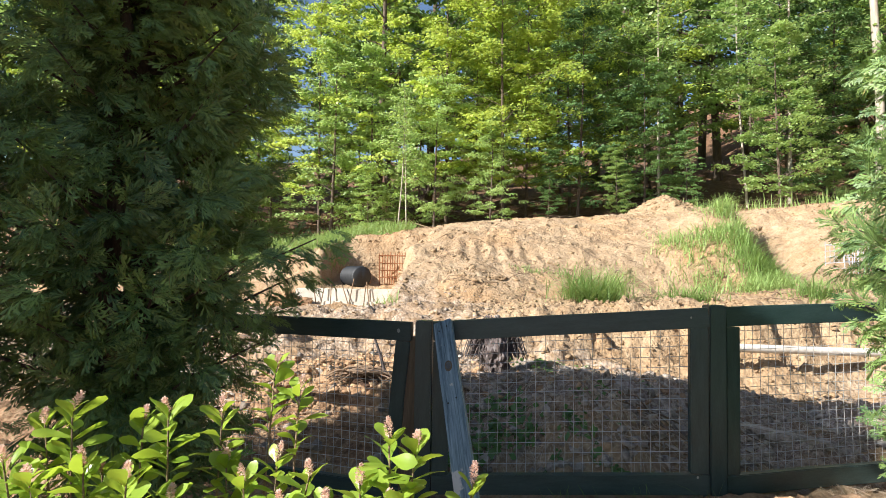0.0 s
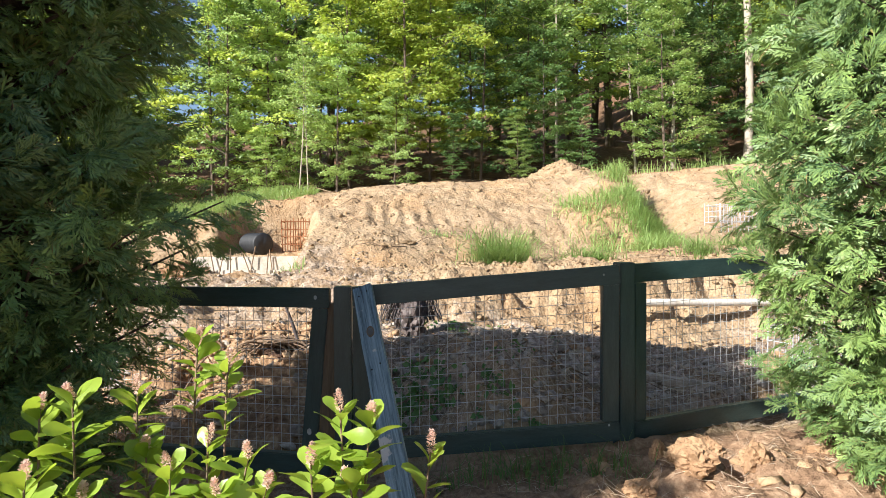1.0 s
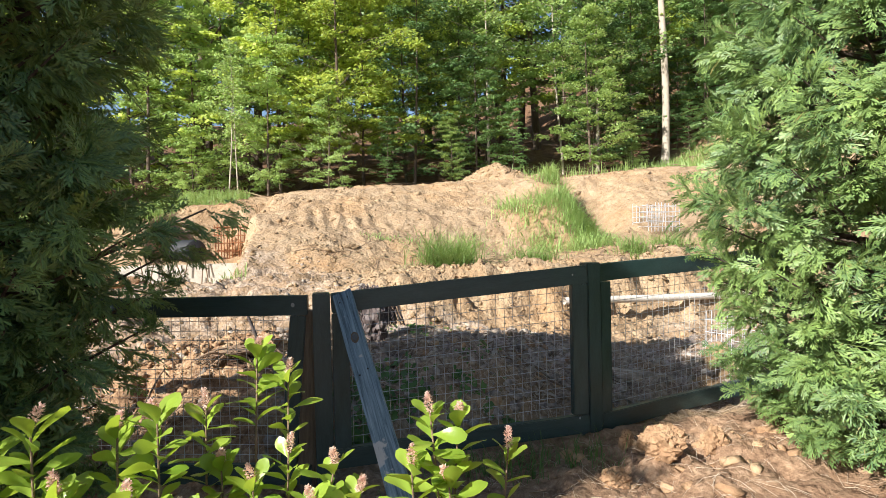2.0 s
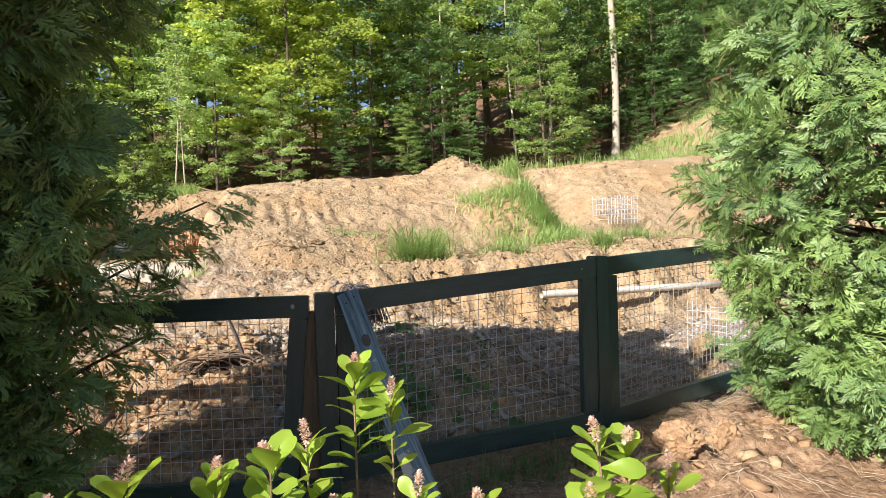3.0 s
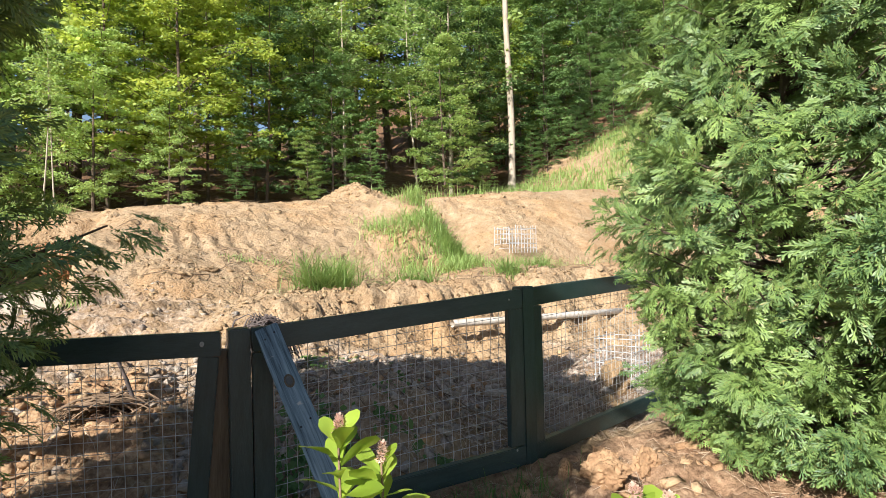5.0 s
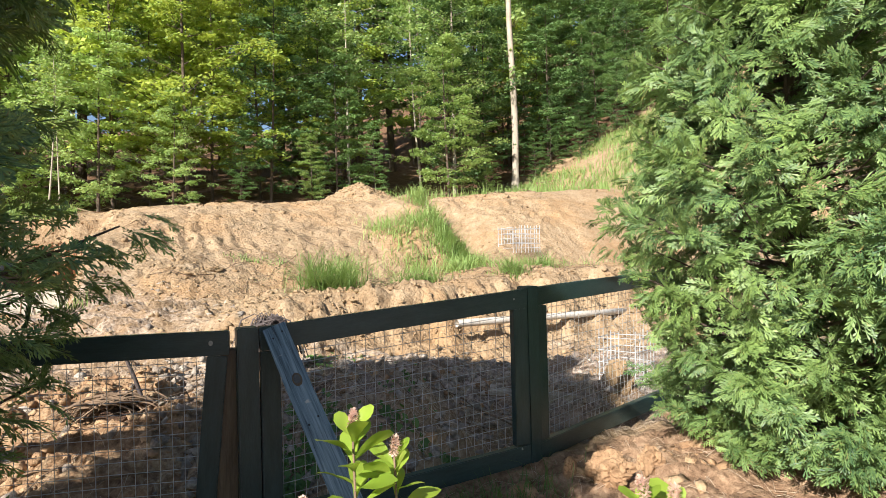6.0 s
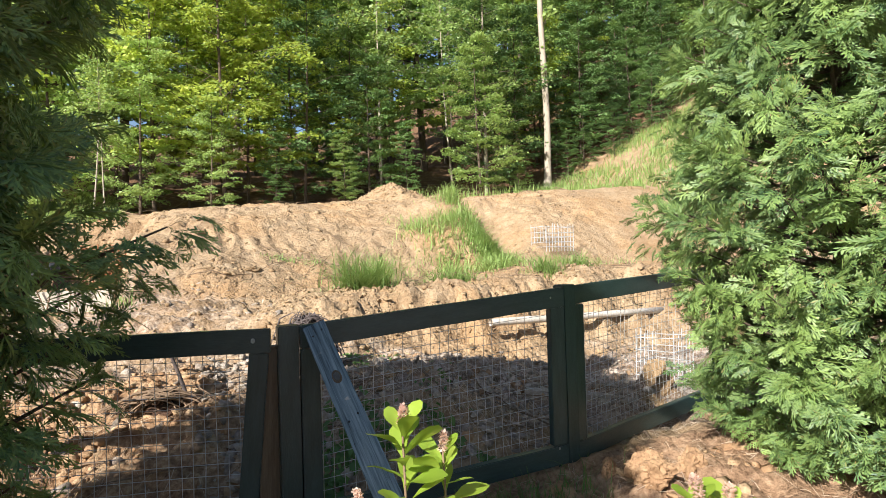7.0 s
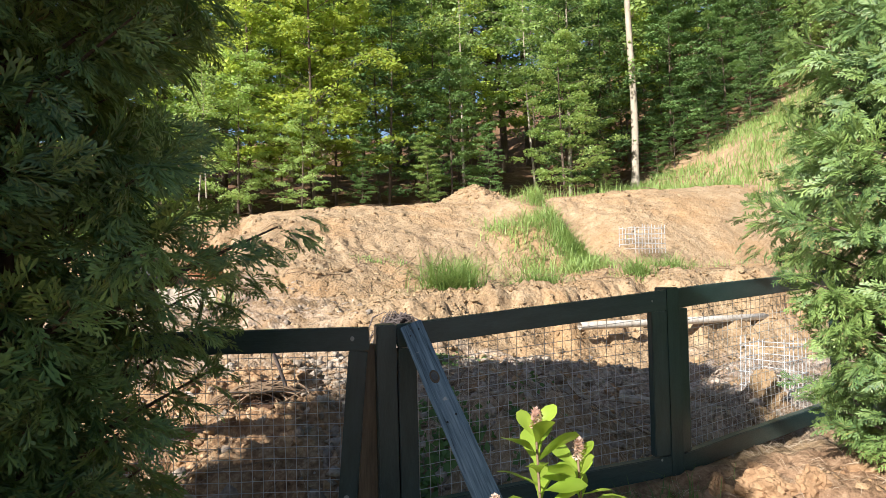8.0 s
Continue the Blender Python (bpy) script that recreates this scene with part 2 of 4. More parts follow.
def part(name, bm, material, parent=None, label="", smooth=False):
    """Links a bmesh, or a mesh, as one object under a thing."""
    if isinstance(bm, bpy.types.Mesh):
        me = bm
    else:
        me = bpy.data.meshes.new(name)
        bm.to_mesh(me)
        bm.free()
        me.materials.append(material)
        if smooth:
            me.polygons.foreach_set("use_smooth", np.ones(len(me.polygons), bool))
    ob = new(name, me)
    if parent:
        ob.parent = parent
    return tagged(ob, label)


def thing(name, at, label, category, group="", kind=""):
    ob = new(name)
    ob.empty_display_size = 0.1
    ob.location = at
    return tagged(ob, label, category, group, kind)


def board_frame(a, b, front):
    """The frame of a board from a to b: its length along z, its wide face towards front."""
    a, b = Vector(a), Vector(b)
    u = (b - a).normalized()
    f = Vector(front)
    n = (f - u * f.dot(u)).normalized()
    m = Matrix((u.cross(n), n, u)).transposed().to_4x4()
    m.translation = (a + b) / 2
    return m


def plank(name, a, b, width, depth, front, bevel, cuts, wob, mat, parent, label=""):
    """A sawn board from a to b as a part of parent, its edges eased, a little warped."""
    length = (Vector(b) - Vector(a)).length
    seed = Vector(a)
    bm = bmesh.new()
    bmesh.ops.create_cube(bm, size=1)
    for v in bm.verts:
        v.co = Vector((v.co.x * width, v.co.y * depth, v.co.z * length))
    bmesh.ops.subdivide_edges(bm, edges=[e for e in bm.edges if abs(e.verts[0].co.z - e.verts[1].co.z) > length * 0.5], cuts=cuts)
    for v in bm.verts:
        v.co += Vector((noise.noise(Vector((0, 1, v.co.z * 3)) + seed), noise.noise(Vector((3, 0, v.co.z * 3)) + seed), 0)) * wob
    bmesh.ops.bevel(bm, geom=[e for e in bm.edges if e.calc_face_angle(0) > 0.8], offset=bevel, segments=2, affect="EDGES")
    ob = part(name, bm, mat, parent, label)
    ob.matrix_basis = board_frame(a, b, front)
    return ob


def tubes(paths, sides=6, cap=True):
    """Tubes along paths, each a list of (point, radius): vertices and quads."""
    vs, fs = [], []
    base = 0
    ang = np.linspace(0, 2 * np.pi, sides, endpoint=False)
    ring = np.stack([np.cos(ang), np.sin(ang)], 1)
    for path in paths:
        p = np.array([q[0] for q in path], float)
        r = np.array([q[1] for q in path], float)
        t = np.gradient(p, axis=0)
        t /= np.linalg.norm(t, axis=1)[:, None] + 1e-9
        up = np.where(np.abs(t[:, 2:3]) > 0.9, np.array([[1.0, 0, 0]]), np.array([[0, 0, 1.0]]))
        if len(set((np.abs(t[:, 2]) > 0.9).tolist())) > 1:
            up[:] = (0.3, 0.9, 0.2)
        a = np.cross(t, up)
        a /= np.linalg.norm(a, axis=1)[:, None]
        c = np.cross(t, a)
        v = p[:, None] + r[:, None, None] * (a[:, None] * ring[None, :, :1] + c[:, None] * ring[None, :, 1:])
        n = len(p)
        vs.append(v.reshape(-1, 3))
        i = np.arange(n - 1)[:, None] * sides + np.arange(sides)
        j = np.arange(n - 1)[:, None] * sides + (np.arange(sides) + 1) % sides
        fs.append(np.stack([i, j, j + sides, i + sides], -1).reshape(-1, 4) + base)
        base += n * sides
    return np.concatenate(vs), np.concatenate(fs)


def tube_mesh(name, paths, mat, sides=6):
    v, f = tubes(paths, sides)
    return mesh_of(name, v, f, mat, True)


# ---- ground ----
LAT = R.random((256, 256))


def vnoise(x, y):
    xi, yi = np.floor(x).astype(int), np.floor(y).astype(int)
    fx, fy = x - xi, y - yi
    fx, fy = fx * fx * (3 - 2 * fx), fy * fy * (3 - 2 * fy)
    a, b = LAT[xi % 256, yi % 256], LAT[(xi + 1) % 256, yi % 256]
    c, d = LAT[xi % 256, (yi + 1) % 256], LAT[(xi + 1) % 256, (yi + 1) % 256]
    return (a * (1 - fx) + b * fx) * (1 - fy) + (c * (1 - fx) + d * fx) * fy - 0.5


def fbm(x, y, octaves=4, gain=0.55):
    s, a, k = 0, 1.0, 1.0
    for i in range(octaves):
        s = s + a * vnoise(x * k + 17.3 * i, y * k + 5.1 * i)
        a, k = a * gain, k * 2.03
    return s


def sstep(v, lo, hi):
    t = np.clip((v - lo) / (hi - lo), 0, 1)
    return t * t * (3 - 2 * t)


def height(x, y, rough=True):
    x, y = np.asarray(x, float), np.asarray(y, float)
    wx = x + 0.3 * fbm(x * 0.9, y * 0.9, 3)
    wy = y + 0.3 * fbm(x * 0.9 + 40, y * 0.9, 3)
    # yard on the camera's side
    yard = -0.12 + 0.05 * np.clip(x, -2, 3) - 0.10 * np.clip(2.6 - y, 0, 4)
    # dug ground behind the fence
    pit = -0.08 + 0.42 * np.exp(-((x - 0.3) / 1.7) ** 2 - ((y - 4.7) / 1.25) ** 2) + 0.22 * np.exp(-((x + 1.2) / 0.9) ** 2 - ((y - 4.6) / 0.9) ** 2)
    pit = pit + 0.20 * np.exp(-((x - 0.9) / 0.55) ** 2 - ((y - 3.7) / 0.35) ** 2)
    low = yard + (pit - yard) * sstep(y, 2.9, 3.4)
    # shelf above the cut
    shelf_r = 0.62 + 0.06 * np.clip(x, 0, 4.5) + 0.01 * (y - 6.5)
    shelf_l = 0.42 + 0.085 * np.clip(y - 5.2, 0, 4)
    k = sstep(x, -0.6, 0.9)
    shelf = shelf_l * (1 - k) + shelf_r * k
    edge = np.interp(x, [-3, 0, 0.8, 2.2, 4, 6, 9], [5.9, 5.9, 6.1, 6.4, 7.0, 7.0, 7.5])
    wid = 0.9 * (1 - k) + 0.34 * k
    jag = k * (0.30 * fbm(x * 2.6 + 9, y * 1.2, 4, 0.65) + 0.05 * np.sign(vnoise(x * 5, y * 3)))
    z = low + (shelf - low) * (0.45 * sstep(wy, edge - 0.9, edge + wid) + 0.55 * sstep(wy + jag, edge - wid, edge + wid))
    # bank
    foot = np.interp(x, [-3, -0.5, 0.5, 2.3, 4, 5.7, 8, 14], [8.4, 8.5, 8.9, 10.0, 10.5, 10.9, 11.3, 12])
    crest = np.interp(x, [-30, -12, -5.4, -4, -1.9, 0.5, 4.1, 7.8, 10.3, 14], [1.6, 1.75, 1.95, 2.33, 2.42, 2.62, 2.84, 3.02, 3.25, 3.45])
    u = np.clip((y - foot) / (16.6 - foot), 0, 1)
    bank = z + (crest - z) * (1 - (1 - u) ** 2.0)
    # hollow at the left, with a cut back wall
    hz = 0.44 + 0.40 * sstep(y, 11.4, 12.8) + 0.06 * fbm(x * 2, y * 2, 3)
    hb = hz + (crest - 0.25 - hz) * sstep(wy, 13.9, 14.7) + 0.25 * sstep(y, 14.7, 17)
    lw = 0.44 + (crest - 0.62 - 0.44) * sstep(wy, 11.7, 13.4) + 0.62 * sstep(y, 13.2, 17)
    kl = sstep(wx, -3.55, -3.85)
    hb = hb * (1 - kl) + lw * kl
    hol = sstep(wx, -1.35, -1.75)
    hol_y = sstep(y, 7.0, 8.6)
    z = np.where(y > foot, bank, z)
    z = z * (1 - hol * hol_y) + hb * hol * hol_y
    # ridge with grass, and the hollow beside it
    rx = x - (4.85 + 0.27 * (y - 11))
    span = sstep(y, 10.3, 11.5) * (1 - sstep(y, 13.2, 15.6))
    z = z + 0.44 * span * np.where(rx < 0, np.exp(-(rx / 1.1) ** 2), np.exp(-(rx / 0.30) ** 2))
    drop = sstep(rx, 0.05, 0.32) * np.where(rx > 0.3, np.exp(-((rx - 0.3) / 1.0) ** 2), 1.0)
    z = z - 1.15 * drop * sstep(y, 11.3, 12.3) * (1 - sstep(y, 13.8, 15.2))
    # plateau, wood floor, hill at the right
    back = crest + 0.10 * np.clip(y - 16.6, 0, 8) + 0.27 * np.clip(y - 24.6, 0, 60)
    z = np.where(y > 16.6, back, z)
    z = z + 0.52 * np.clip(x - 15.0 - 0.5 * fbm(x * 0.4, y * 0.4, 2), 0, 30) * sstep(y, 9, 20)
    z = z + 0.62 * np.clip(1 - np.hypot((x - 5.35) / 1.25, (y - 18.2) / 1.1) * (1 + 0.5 * fbm(x * 2, y * 2, 3)), 0, 1)
    # digger marks
    g = np.exp(-((x - 0.25) / 0.95) ** 4 - ((y - 11.0) / 0.6) ** 4)
    z = z + 0.03 * g * np.sin((x + 0.1 * (y - 11)) * 2 * np.pi / 0.3)
    if rough:
        dirt = 1 - sstep(y, 17.0, 19)
        near = sstep(y, 2.6, 3.4)
        far = sstep(y, 7.6, 9.0)
        z = z + dirt * (0.10 + 0.16 * near) * fbm(x * 1.3, y * 1.3, 3) * 0.6
        f = np.abs(fbm(x * 3.2, y * 3.2, 5, 0.62))
        z = z + dirt * (0.05 + 0.12 * near - 0.09 * far) * (0.25 - f)
        z = z + dirt * (0.05 + 0.05 * near - 0.05 * far) * np.abs(fbm(x * 8, y * 7, 2, 0.7))
        # ledges broken out of the bank by the pale cage
        led = np.exp(-((x - 8.2) / 1.9) ** 4) * sstep(y, 12.6, 13.4) * (1 - sstep(y, 15.2, 16.4))
        z = z + 0.3 * led * (np.floor((z + 0.5 * fbm(x * 1.1, y * 1.1, 3)) / 0.28) * 0.28 - z + 0.1)
        z = z + (1 - dirt) * 0.15 * fbm(x * 0.8, y * 0.8, 3)
        # broken clods on the cut face and in the dug soil by the fence
        c = np.exp(-((x - 1.7) / 0.9) ** 2 - ((y - 2.55) / 0.4) ** 2)
        z = z + 0.30 * c * (0.22 - np.abs(fbm(x * 3.4, y * 3.4, 4, 0.6)))
    return z


def grow(start, step, rate, end):
    out = [start]
    while out[-1] < end:
        step *= rate
        out.append(out[-1] + step)
    return out[1:]


def build_ground():
    xs = np.arange(-3.5, 8.5, 0.05)
    xs = np.concatenate([-np.array(grow(3.5, 0.05, 1.06, 900))[::-1], xs, grow(8.45, 0.05, 1.05, 900)])
    ys = np.concatenate([np.arange(1.6, 7.6, 0.042), np.arange(7.6, 17.5, 0.065)])
    ys = np.concatenate([1.6 - np.array(grow(0, 0.036, 1.12, 300))[::-1], ys, grow(17.48, 0.065, 1.06, 900)])
    gx, gy = np.meshgrid(xs, ys)
    z = height(np.clip(gx, -60, 60), np.clip(gy, -12, 75))
    nx, ny = len(xs), len(ys)
    v = np.stack([gx, gy, z], -1).reshape(-1, 3)
    i = (np.arange(ny - 1)[:, None] * nx + np.arange(nx - 1)).ravel()
    f = np.stack([i, i + 1, i + nx + 1, i + nx], -1)
    ob = new("ground", mesh_of("ground", v, f, M_EARTH, True))
    return tagged(ob, "dug tan clay building ground with a bank and leaf litter", "ground", kind="structure")


build_ground()


def gz(x, y):
    return float(height(x, y))


# ---- fence ----
def wire_mesh(a, b, z0a, z1a, z0b, z1b, step=0.0508, seed=1, vend=None):
    """Welded wire between the corners a and b of the plan, sagging a little."""
    rng = np.random.default_rng(seed)
    a, b = np.array(a, float), np.array(b, float)
    length = np.linalg.norm(b - a)
    paths = []
    nv, nh = int(length / step), int((z1a - z0a) / step)

    def place(u, w):
        p = a + (b - a) * u
        lo, hi = z0a + (z0b - z0a) * u, z1a + (z1b - z1a) * u
        bow = 0.012 * math.sin(math.pi * w) * math.sin(math.pi * u) + 0.006 * math.sin(9 * u + seed) * math.sin(5 * w + seed)
        nrm = np.array([-(b - a)[1], (b - a)[0]]) / length
        q = p + nrm * bow
        return (q[0], q[1], lo + (hi - lo) * w)
    for i in range(nv + 1):
        u = min(1, i * step / length)
        j = rng.normal(0, 0.0012, 9)
        paths.append([(place(min(1, max(0, u + j[k] / length)), k / 8), 0.0015) for k in range(9)])
    for i in range(nh + 1):
        w = i / nh
        j = rng.normal(0, 0.0012, 13)
        paths.append([(place(k / 12, w + j[k]), 0.0015) for k in range(13)])
    return tubes(paths, 4)


def fence_panel(a, b, ta, tb, ba, bb, label, stiles, rail=0.105, seed=1, lean=0.0):
    """A framed panel from a to b: tops ta, tb, undersides ba, bb; stiles at its ends."""
    a, b = Vector((*a, 0)), Vector((*b, 0))
    u = (b - a).normalized()
    front = Vector((u.y, -u.x, 0))
    ob = thing("mesh_fence", (0, 0, 0), label, "fence", "sections of the fence")
    up = Vector((0, 0, 1))
    plank("top_rail", a + up * (ta - rail / 2), b + up * (tb - rail / 2), rail, 0.04, front, 0.004, 6, 0.003, M_PAINT, ob)
    plank("bottom_rail", a + up * (ba + rail / 2), b + up * (bb + rail / 2), rail, 0.045, front, 0.004, 6, 0.003, M_PAINT, ob)
    for end, off, wid in stiles:
        p, top, bot = (a, ta, ba) if end == 0 else (b, tb, bb)
        d = u * off
        plank("stile", p + d + up * (bot + rail + 0.002) - u * lean * (end * 2 - 1), p + d + up * (top - rail - 0.002), wid, 0.042, front, 0.004, 3, 0.002, M_PAINT, ob)
    bk = -front * 0.024
    v, f = wire_mesh((a + bk).xy, (b + bk).xy, ba + rail * 0.4, ta - rail * 0.3, bb + rail * 0.4, tb - rail * 0.3, seed=seed)
    part("wire_mesh", mesh_of("wire_mesh", v, f, M_WIRE), M_WIRE, ob, "galvanised welded wire mesh", True)
    return ob


def fence_post(x, y, z0, z1, w, turn, label):
    ob = thing("fence_post", (x, y, z0), label, "fence post", "posts of the fence")
    plank("post", (0, 0, 0), (0, 0, z1 - z0), w, w, (math.sin(turn), -math.cos(turn), 0), 0.005, 4, 0.003, M_PAINT, ob)
    return ob


POST_A, POST_B = (-0.115, 2.94), (1.44, 3.03)
fence_post(*POST_A, -0.4, 0.895, 0.09, 0.0, "dark green painted square wooden fence post")
fence_post(*POST_B, -0.35, 1.005, 0.09, radians(8), "dark green square post between two mesh panels")
fence_panel((-0.065, 2.925), (1.392, 2.985), 0.893, 0.993, -0.03, 0.02, "dark green wooden panel with wire mesh", [(0, 0.045, 0.085), (1, -0.05, 0.095)], seed=3)
fence_panel((1.49, 3.035), (3.3, 3.62), 0.995, 1.05, 0.0, 0.02, "dark green mesh panel running behind a cedar", [(0, 0.045, 0.085), (1, -0.05, 0.09)], seed=5)
fence_panel((-2.05, 3.42), (-0.185, 2.955), 0.885, 0.885, -0.11, -0.11, "shaded dark green mesh panel with a leaning stile", [(0, 0.05, 0.09), (1, -0.05, 0.085)], seed=7, lean=0.07)
wedge = thing("split_post", (-0.2, 2.99, -0.4), "split bare brown wooden post between two fence frames", "fence post")
plank("timber", (-0.03, 0, 0), (0.03, 0, 1.20), 0.09, 0.08, (0, -1, 0), 0.006, 8, 0.012, M_RAWWOOD, wedge)
brace = thing("fence_brace", (0.285, 1.79, -0.2), "weathered blue-grey board propped against the post", "brace")
top, foot = Vector((-0.008, 2.872, 0.89)), Vector((0.285, 1.79, -0.22))
base = brace.location.copy()
plank("board", foot - base, top - base, 0.10, 0.038, (-0.25, -1, 0.3), 0.004, 8, 0.004, M_BRACE, brace)


def on_brace(k, side, lift=0.021):
    p = top + (foot - top) * k - base
    u = (foot - top).normalized()
    n = Vector((-0.25, -1, 0.3))
    n = (n - u * n.dot(u)).normalized()
    return p + n * lift + u.cross(n) * side, n, u


def disc(center, n, r, thick, seg=10, squash=1.0, along=(0, 0, 1)):
    bm = bmesh.new()
    bmesh.ops.create_cone(bm, cap_ends=True, segments=seg, radius1=r, radius2=r * 0.85, depth=thick)
    bm.transform(Matrix.Diagonal((squash, 1, 1, 1)))
    a = Vector(along)
    a = (a - n * a.dot(n)).normalized()
    m = Matrix((n.cross(a) * -1, a, n)).transposed().to_4x4()
    m.translation = center
    bm.transform(m)
    return bm


c, n, u = on_brace(0.185, -0.004, 0.0195)
part("knot", disc(c, n, 0.034, 0.003, 18, 0.62, u), M_RAWWOOD, brace, "worn brown oval knot")
part("knot", disc(c + n * 0.002, n, 0.022, 0.003, 16, 0.66, u), M_KNOT, brace, "dark heart of the knot")
for k, s in ((0.03, -0.025), (0.04, 0.02), (0.305, -0.022), (0.315, 0.022)):
    c, n, u = on_brace(k, s)
    part("screw", disc(c, n, 0.0045, 0.004), M_SCREW, brace)


# small pale discs on the faces of the fence boards
M_SPOT = simple_mat("pale_board_spot", (0.22, 0.24, 0.23), (0.40, 0.42, 0.40), 30, 0.8)
for name, pts in (("mesh_fence.002", ((-0.262, 2.951, 0.835, 0.012), (-0.30, 2.963, 0.12, 0.02))), ("mesh_fence", ((1.30, 2.958, 0.94, 0.006), (1.33, 2.96, 0.11, 0.008)))):
    for x, y, z, r in pts:
        part("worn_spot", disc(Vector((x, y, z)), Vector((-0.2, -1, 0)).normalized(), r, 0.003, 9, 0.8), M_SPOT, bpy.data.objects[name], "small pale spot")

# ---- cedars ----
def frond(rng, pairs=5):
    """One flat cedar spray along +x, 1 long: a fan of forked shoots with blunt scaly fingers, drooping at the tips."""
    tri = []

    def finger(p, a, length, w):
        d, n = np.array([math.cos(a), math.sin(a), 0]), np.array([-math.sin(a), math.cos(a), 0])
        q = p + d * length * 0.72
        tri.extend([(p - n * w * 0.5, q - n * w, p + d * length), (p - n * w * 0.5, p + d * length, q + n * w)])
    finger(np.zeros(3), rng.normal(0, 0.05), 1.0, 0.02)
    for i in range(pairs):
        for s in (-1, 1):
            t = 0.06 + 0.84 * (i + 0.25 * (s + 1) + 0.3 * rng.random()) / pairs
            ln = (0.16 + 0.42 * math.sin(math.pi * (0.08 + 0.78 * (1 - t)))) * rng.uniform(0.7, 1.2)
            a = s * rng.uniform(0.5, 0.85)
            p = np.array([t, 0, 0])
            finger(p, a, ln, 0.028)
            d = np.array([math.cos(a), math.sin(a), 0])
            for u in (0.34, 0.66) if ln > 0.3 else (0.5,):
                u += rng.uniform(-0.08, 0.08)
                for e in (-1, 1):
                    finger(p + d * ln * u, a + e * rng.uniform(0.45, 0.8), (0.13 + 0.14 * (1 - u)) * rng.uniform(0.75, 1.25), 0.030)
    v = np.array(tri)
    lift = rng.normal(0, 0.14, len(tri) // 2).repeat(2)[:, None]
    v[..., 2] += lift * np.abs(v[..., 1]) - 0.34 * v[..., 0] ** 2 - 0.45 * v[..., 1] ** 2
    return v


FRONDS = [frond(np.random.default_rng(s)) for s in range(8)]


def unit(v):
    return v / (np.linalg.norm(v, axis=-1, keepdims=True) + 1e-9)


def cedar(x, y, tall, radius, plumes, label, seed, bulge=0.4, size=0.15, taper=1.6, per=11, base=0.03, inner=0.25, stems=1, depth=0.35, foot=0.66):
    """A cedar: stems, thin boughs, and plumes of flat sprays gathered at the bough ends with dark gaps between them."""
    rng = np.random.default_rng(seed)
    z0 = gz(x, y)
    ob = thing("cedar_tree", (x, y, z0 - 0.03), label, "cedar", "cedars along the fence")
    for j in range(stems):
        ox, oy = (0.0, 0.0) if j == 0 else (0.16 * math.cos(j * 2.3), 0.16 * math.sin(j * 2.3))
        pts = [((ox + 0.03 * math.sin(3 * k + j), oy + 0.03 * math.cos(2 * k + j), tall * (1 - 0.12 * j) * k / 8), 0.055 * (1 - k / 9) + 0.008) for k in range(9)]
        part("trunk", tube_mesh("trunk", [pts], M_BARK, 9), M_BARK, ob, "brown bark")
    lump = rng.uniform(0.72, 1.14, (9, 8))

    def prof(h):
        return radius * np.minimum(1.0, foot + (1 - foot) * h / bulge) * (1 - np.maximum(0, (h - bulge) / (1 - bulge)) ** taper * 0.93)
    h = base + (0.97 - base) * (np.arange(plumes) + rng.random(plumes)) / plumes
    a = (np.arange(plumes) * 2.39996 + rng.normal(0, 0.35, plumes)) % (2 * np.pi)
    deep = rng.random(plumes) < inner
    r = prof(h) * lump[(a / (2 * np.pi) * 9).astype(int) % 9, (h * 8).astype(int) % 8]
    r = r * np.where(deep, rng.uniform(0.25, 0.7, plumes), 1 - depth * rng.random(plumes) ** 1.6)
    out = np.stack([np.cos(a), np.sin(a), np.zeros(plumes)], 1)
    tang = np.stack([-np.sin(a), np.cos(a), np.zeros(plumes)], 1)
    up = np.array([0, 0, 1.0])
    tip = out * r[:, None] + up * (h * tall)[:, None]
    axis = unit(out + tang * rng.normal(0, 0.35, (plumes, 1)) + up * rng.uniform(0.05, 0.75, (plumes, 1)))
    limbs = []
    for i in range(0, plumes, 2):
        foot = np.array([0, 0, max(0.02, h[i] * tall - 0.35 * r[i])])
        limbs.append([(foot, 0.011), (foot * 0.5 + tip[i] * 0.5 - up * 0.05, 0.008), (tip[i], 0.003)])
    part("bough", tube_mesh("bough", limbs, M_BARK, 4), M_BARK, ob, "thin brown branches")
    # sprays along each plume, fanned to both sides and hanging at their tips
    n = plumes * per
    k = np.tile(np.arange(per) / per, plumes)
    ax, to, tp = axis.repeat(per, 0), tang.repeat(per, 0), tip.repeat(per, 0)
    side = unit(np.cross(ax, up)) * np.where(np.arange(n) % 2, 1, -1)[:, None]
    size_k = size * rng.uniform(0.75, 1.25, n) * (0.75 + 0.4 * k)
    pos = tp - ax * (size * 2.3 * (k - 0.12))[:, None] + rng.normal(0, size * 0.16, (n, 3))
    fwd = unit(ax * (1.15 - 0.55 * k)[:, None] + side * (0.15 + 0.85 * k)[:, None] * rng.uniform(0.5, 1.2, (n, 1)) + up * rng.uniform(-0.8, 0.2, (n, 1)) + rng.normal(0, 0.15, (n, 3)))
    face = unit(out.repeat(per, 0) * rng.uniform(0.5, 1.3, (n, 1)) + up * rng.uniform(0.15, 0.8, (n, 1)) + rng.normal(0, 0.3, (n, 3)))
    sd = unit(np.cross(face, fwd))
    nr = np.cross(fwd, sd)
    kind = rng.integers(8, size=n)
    vs = []
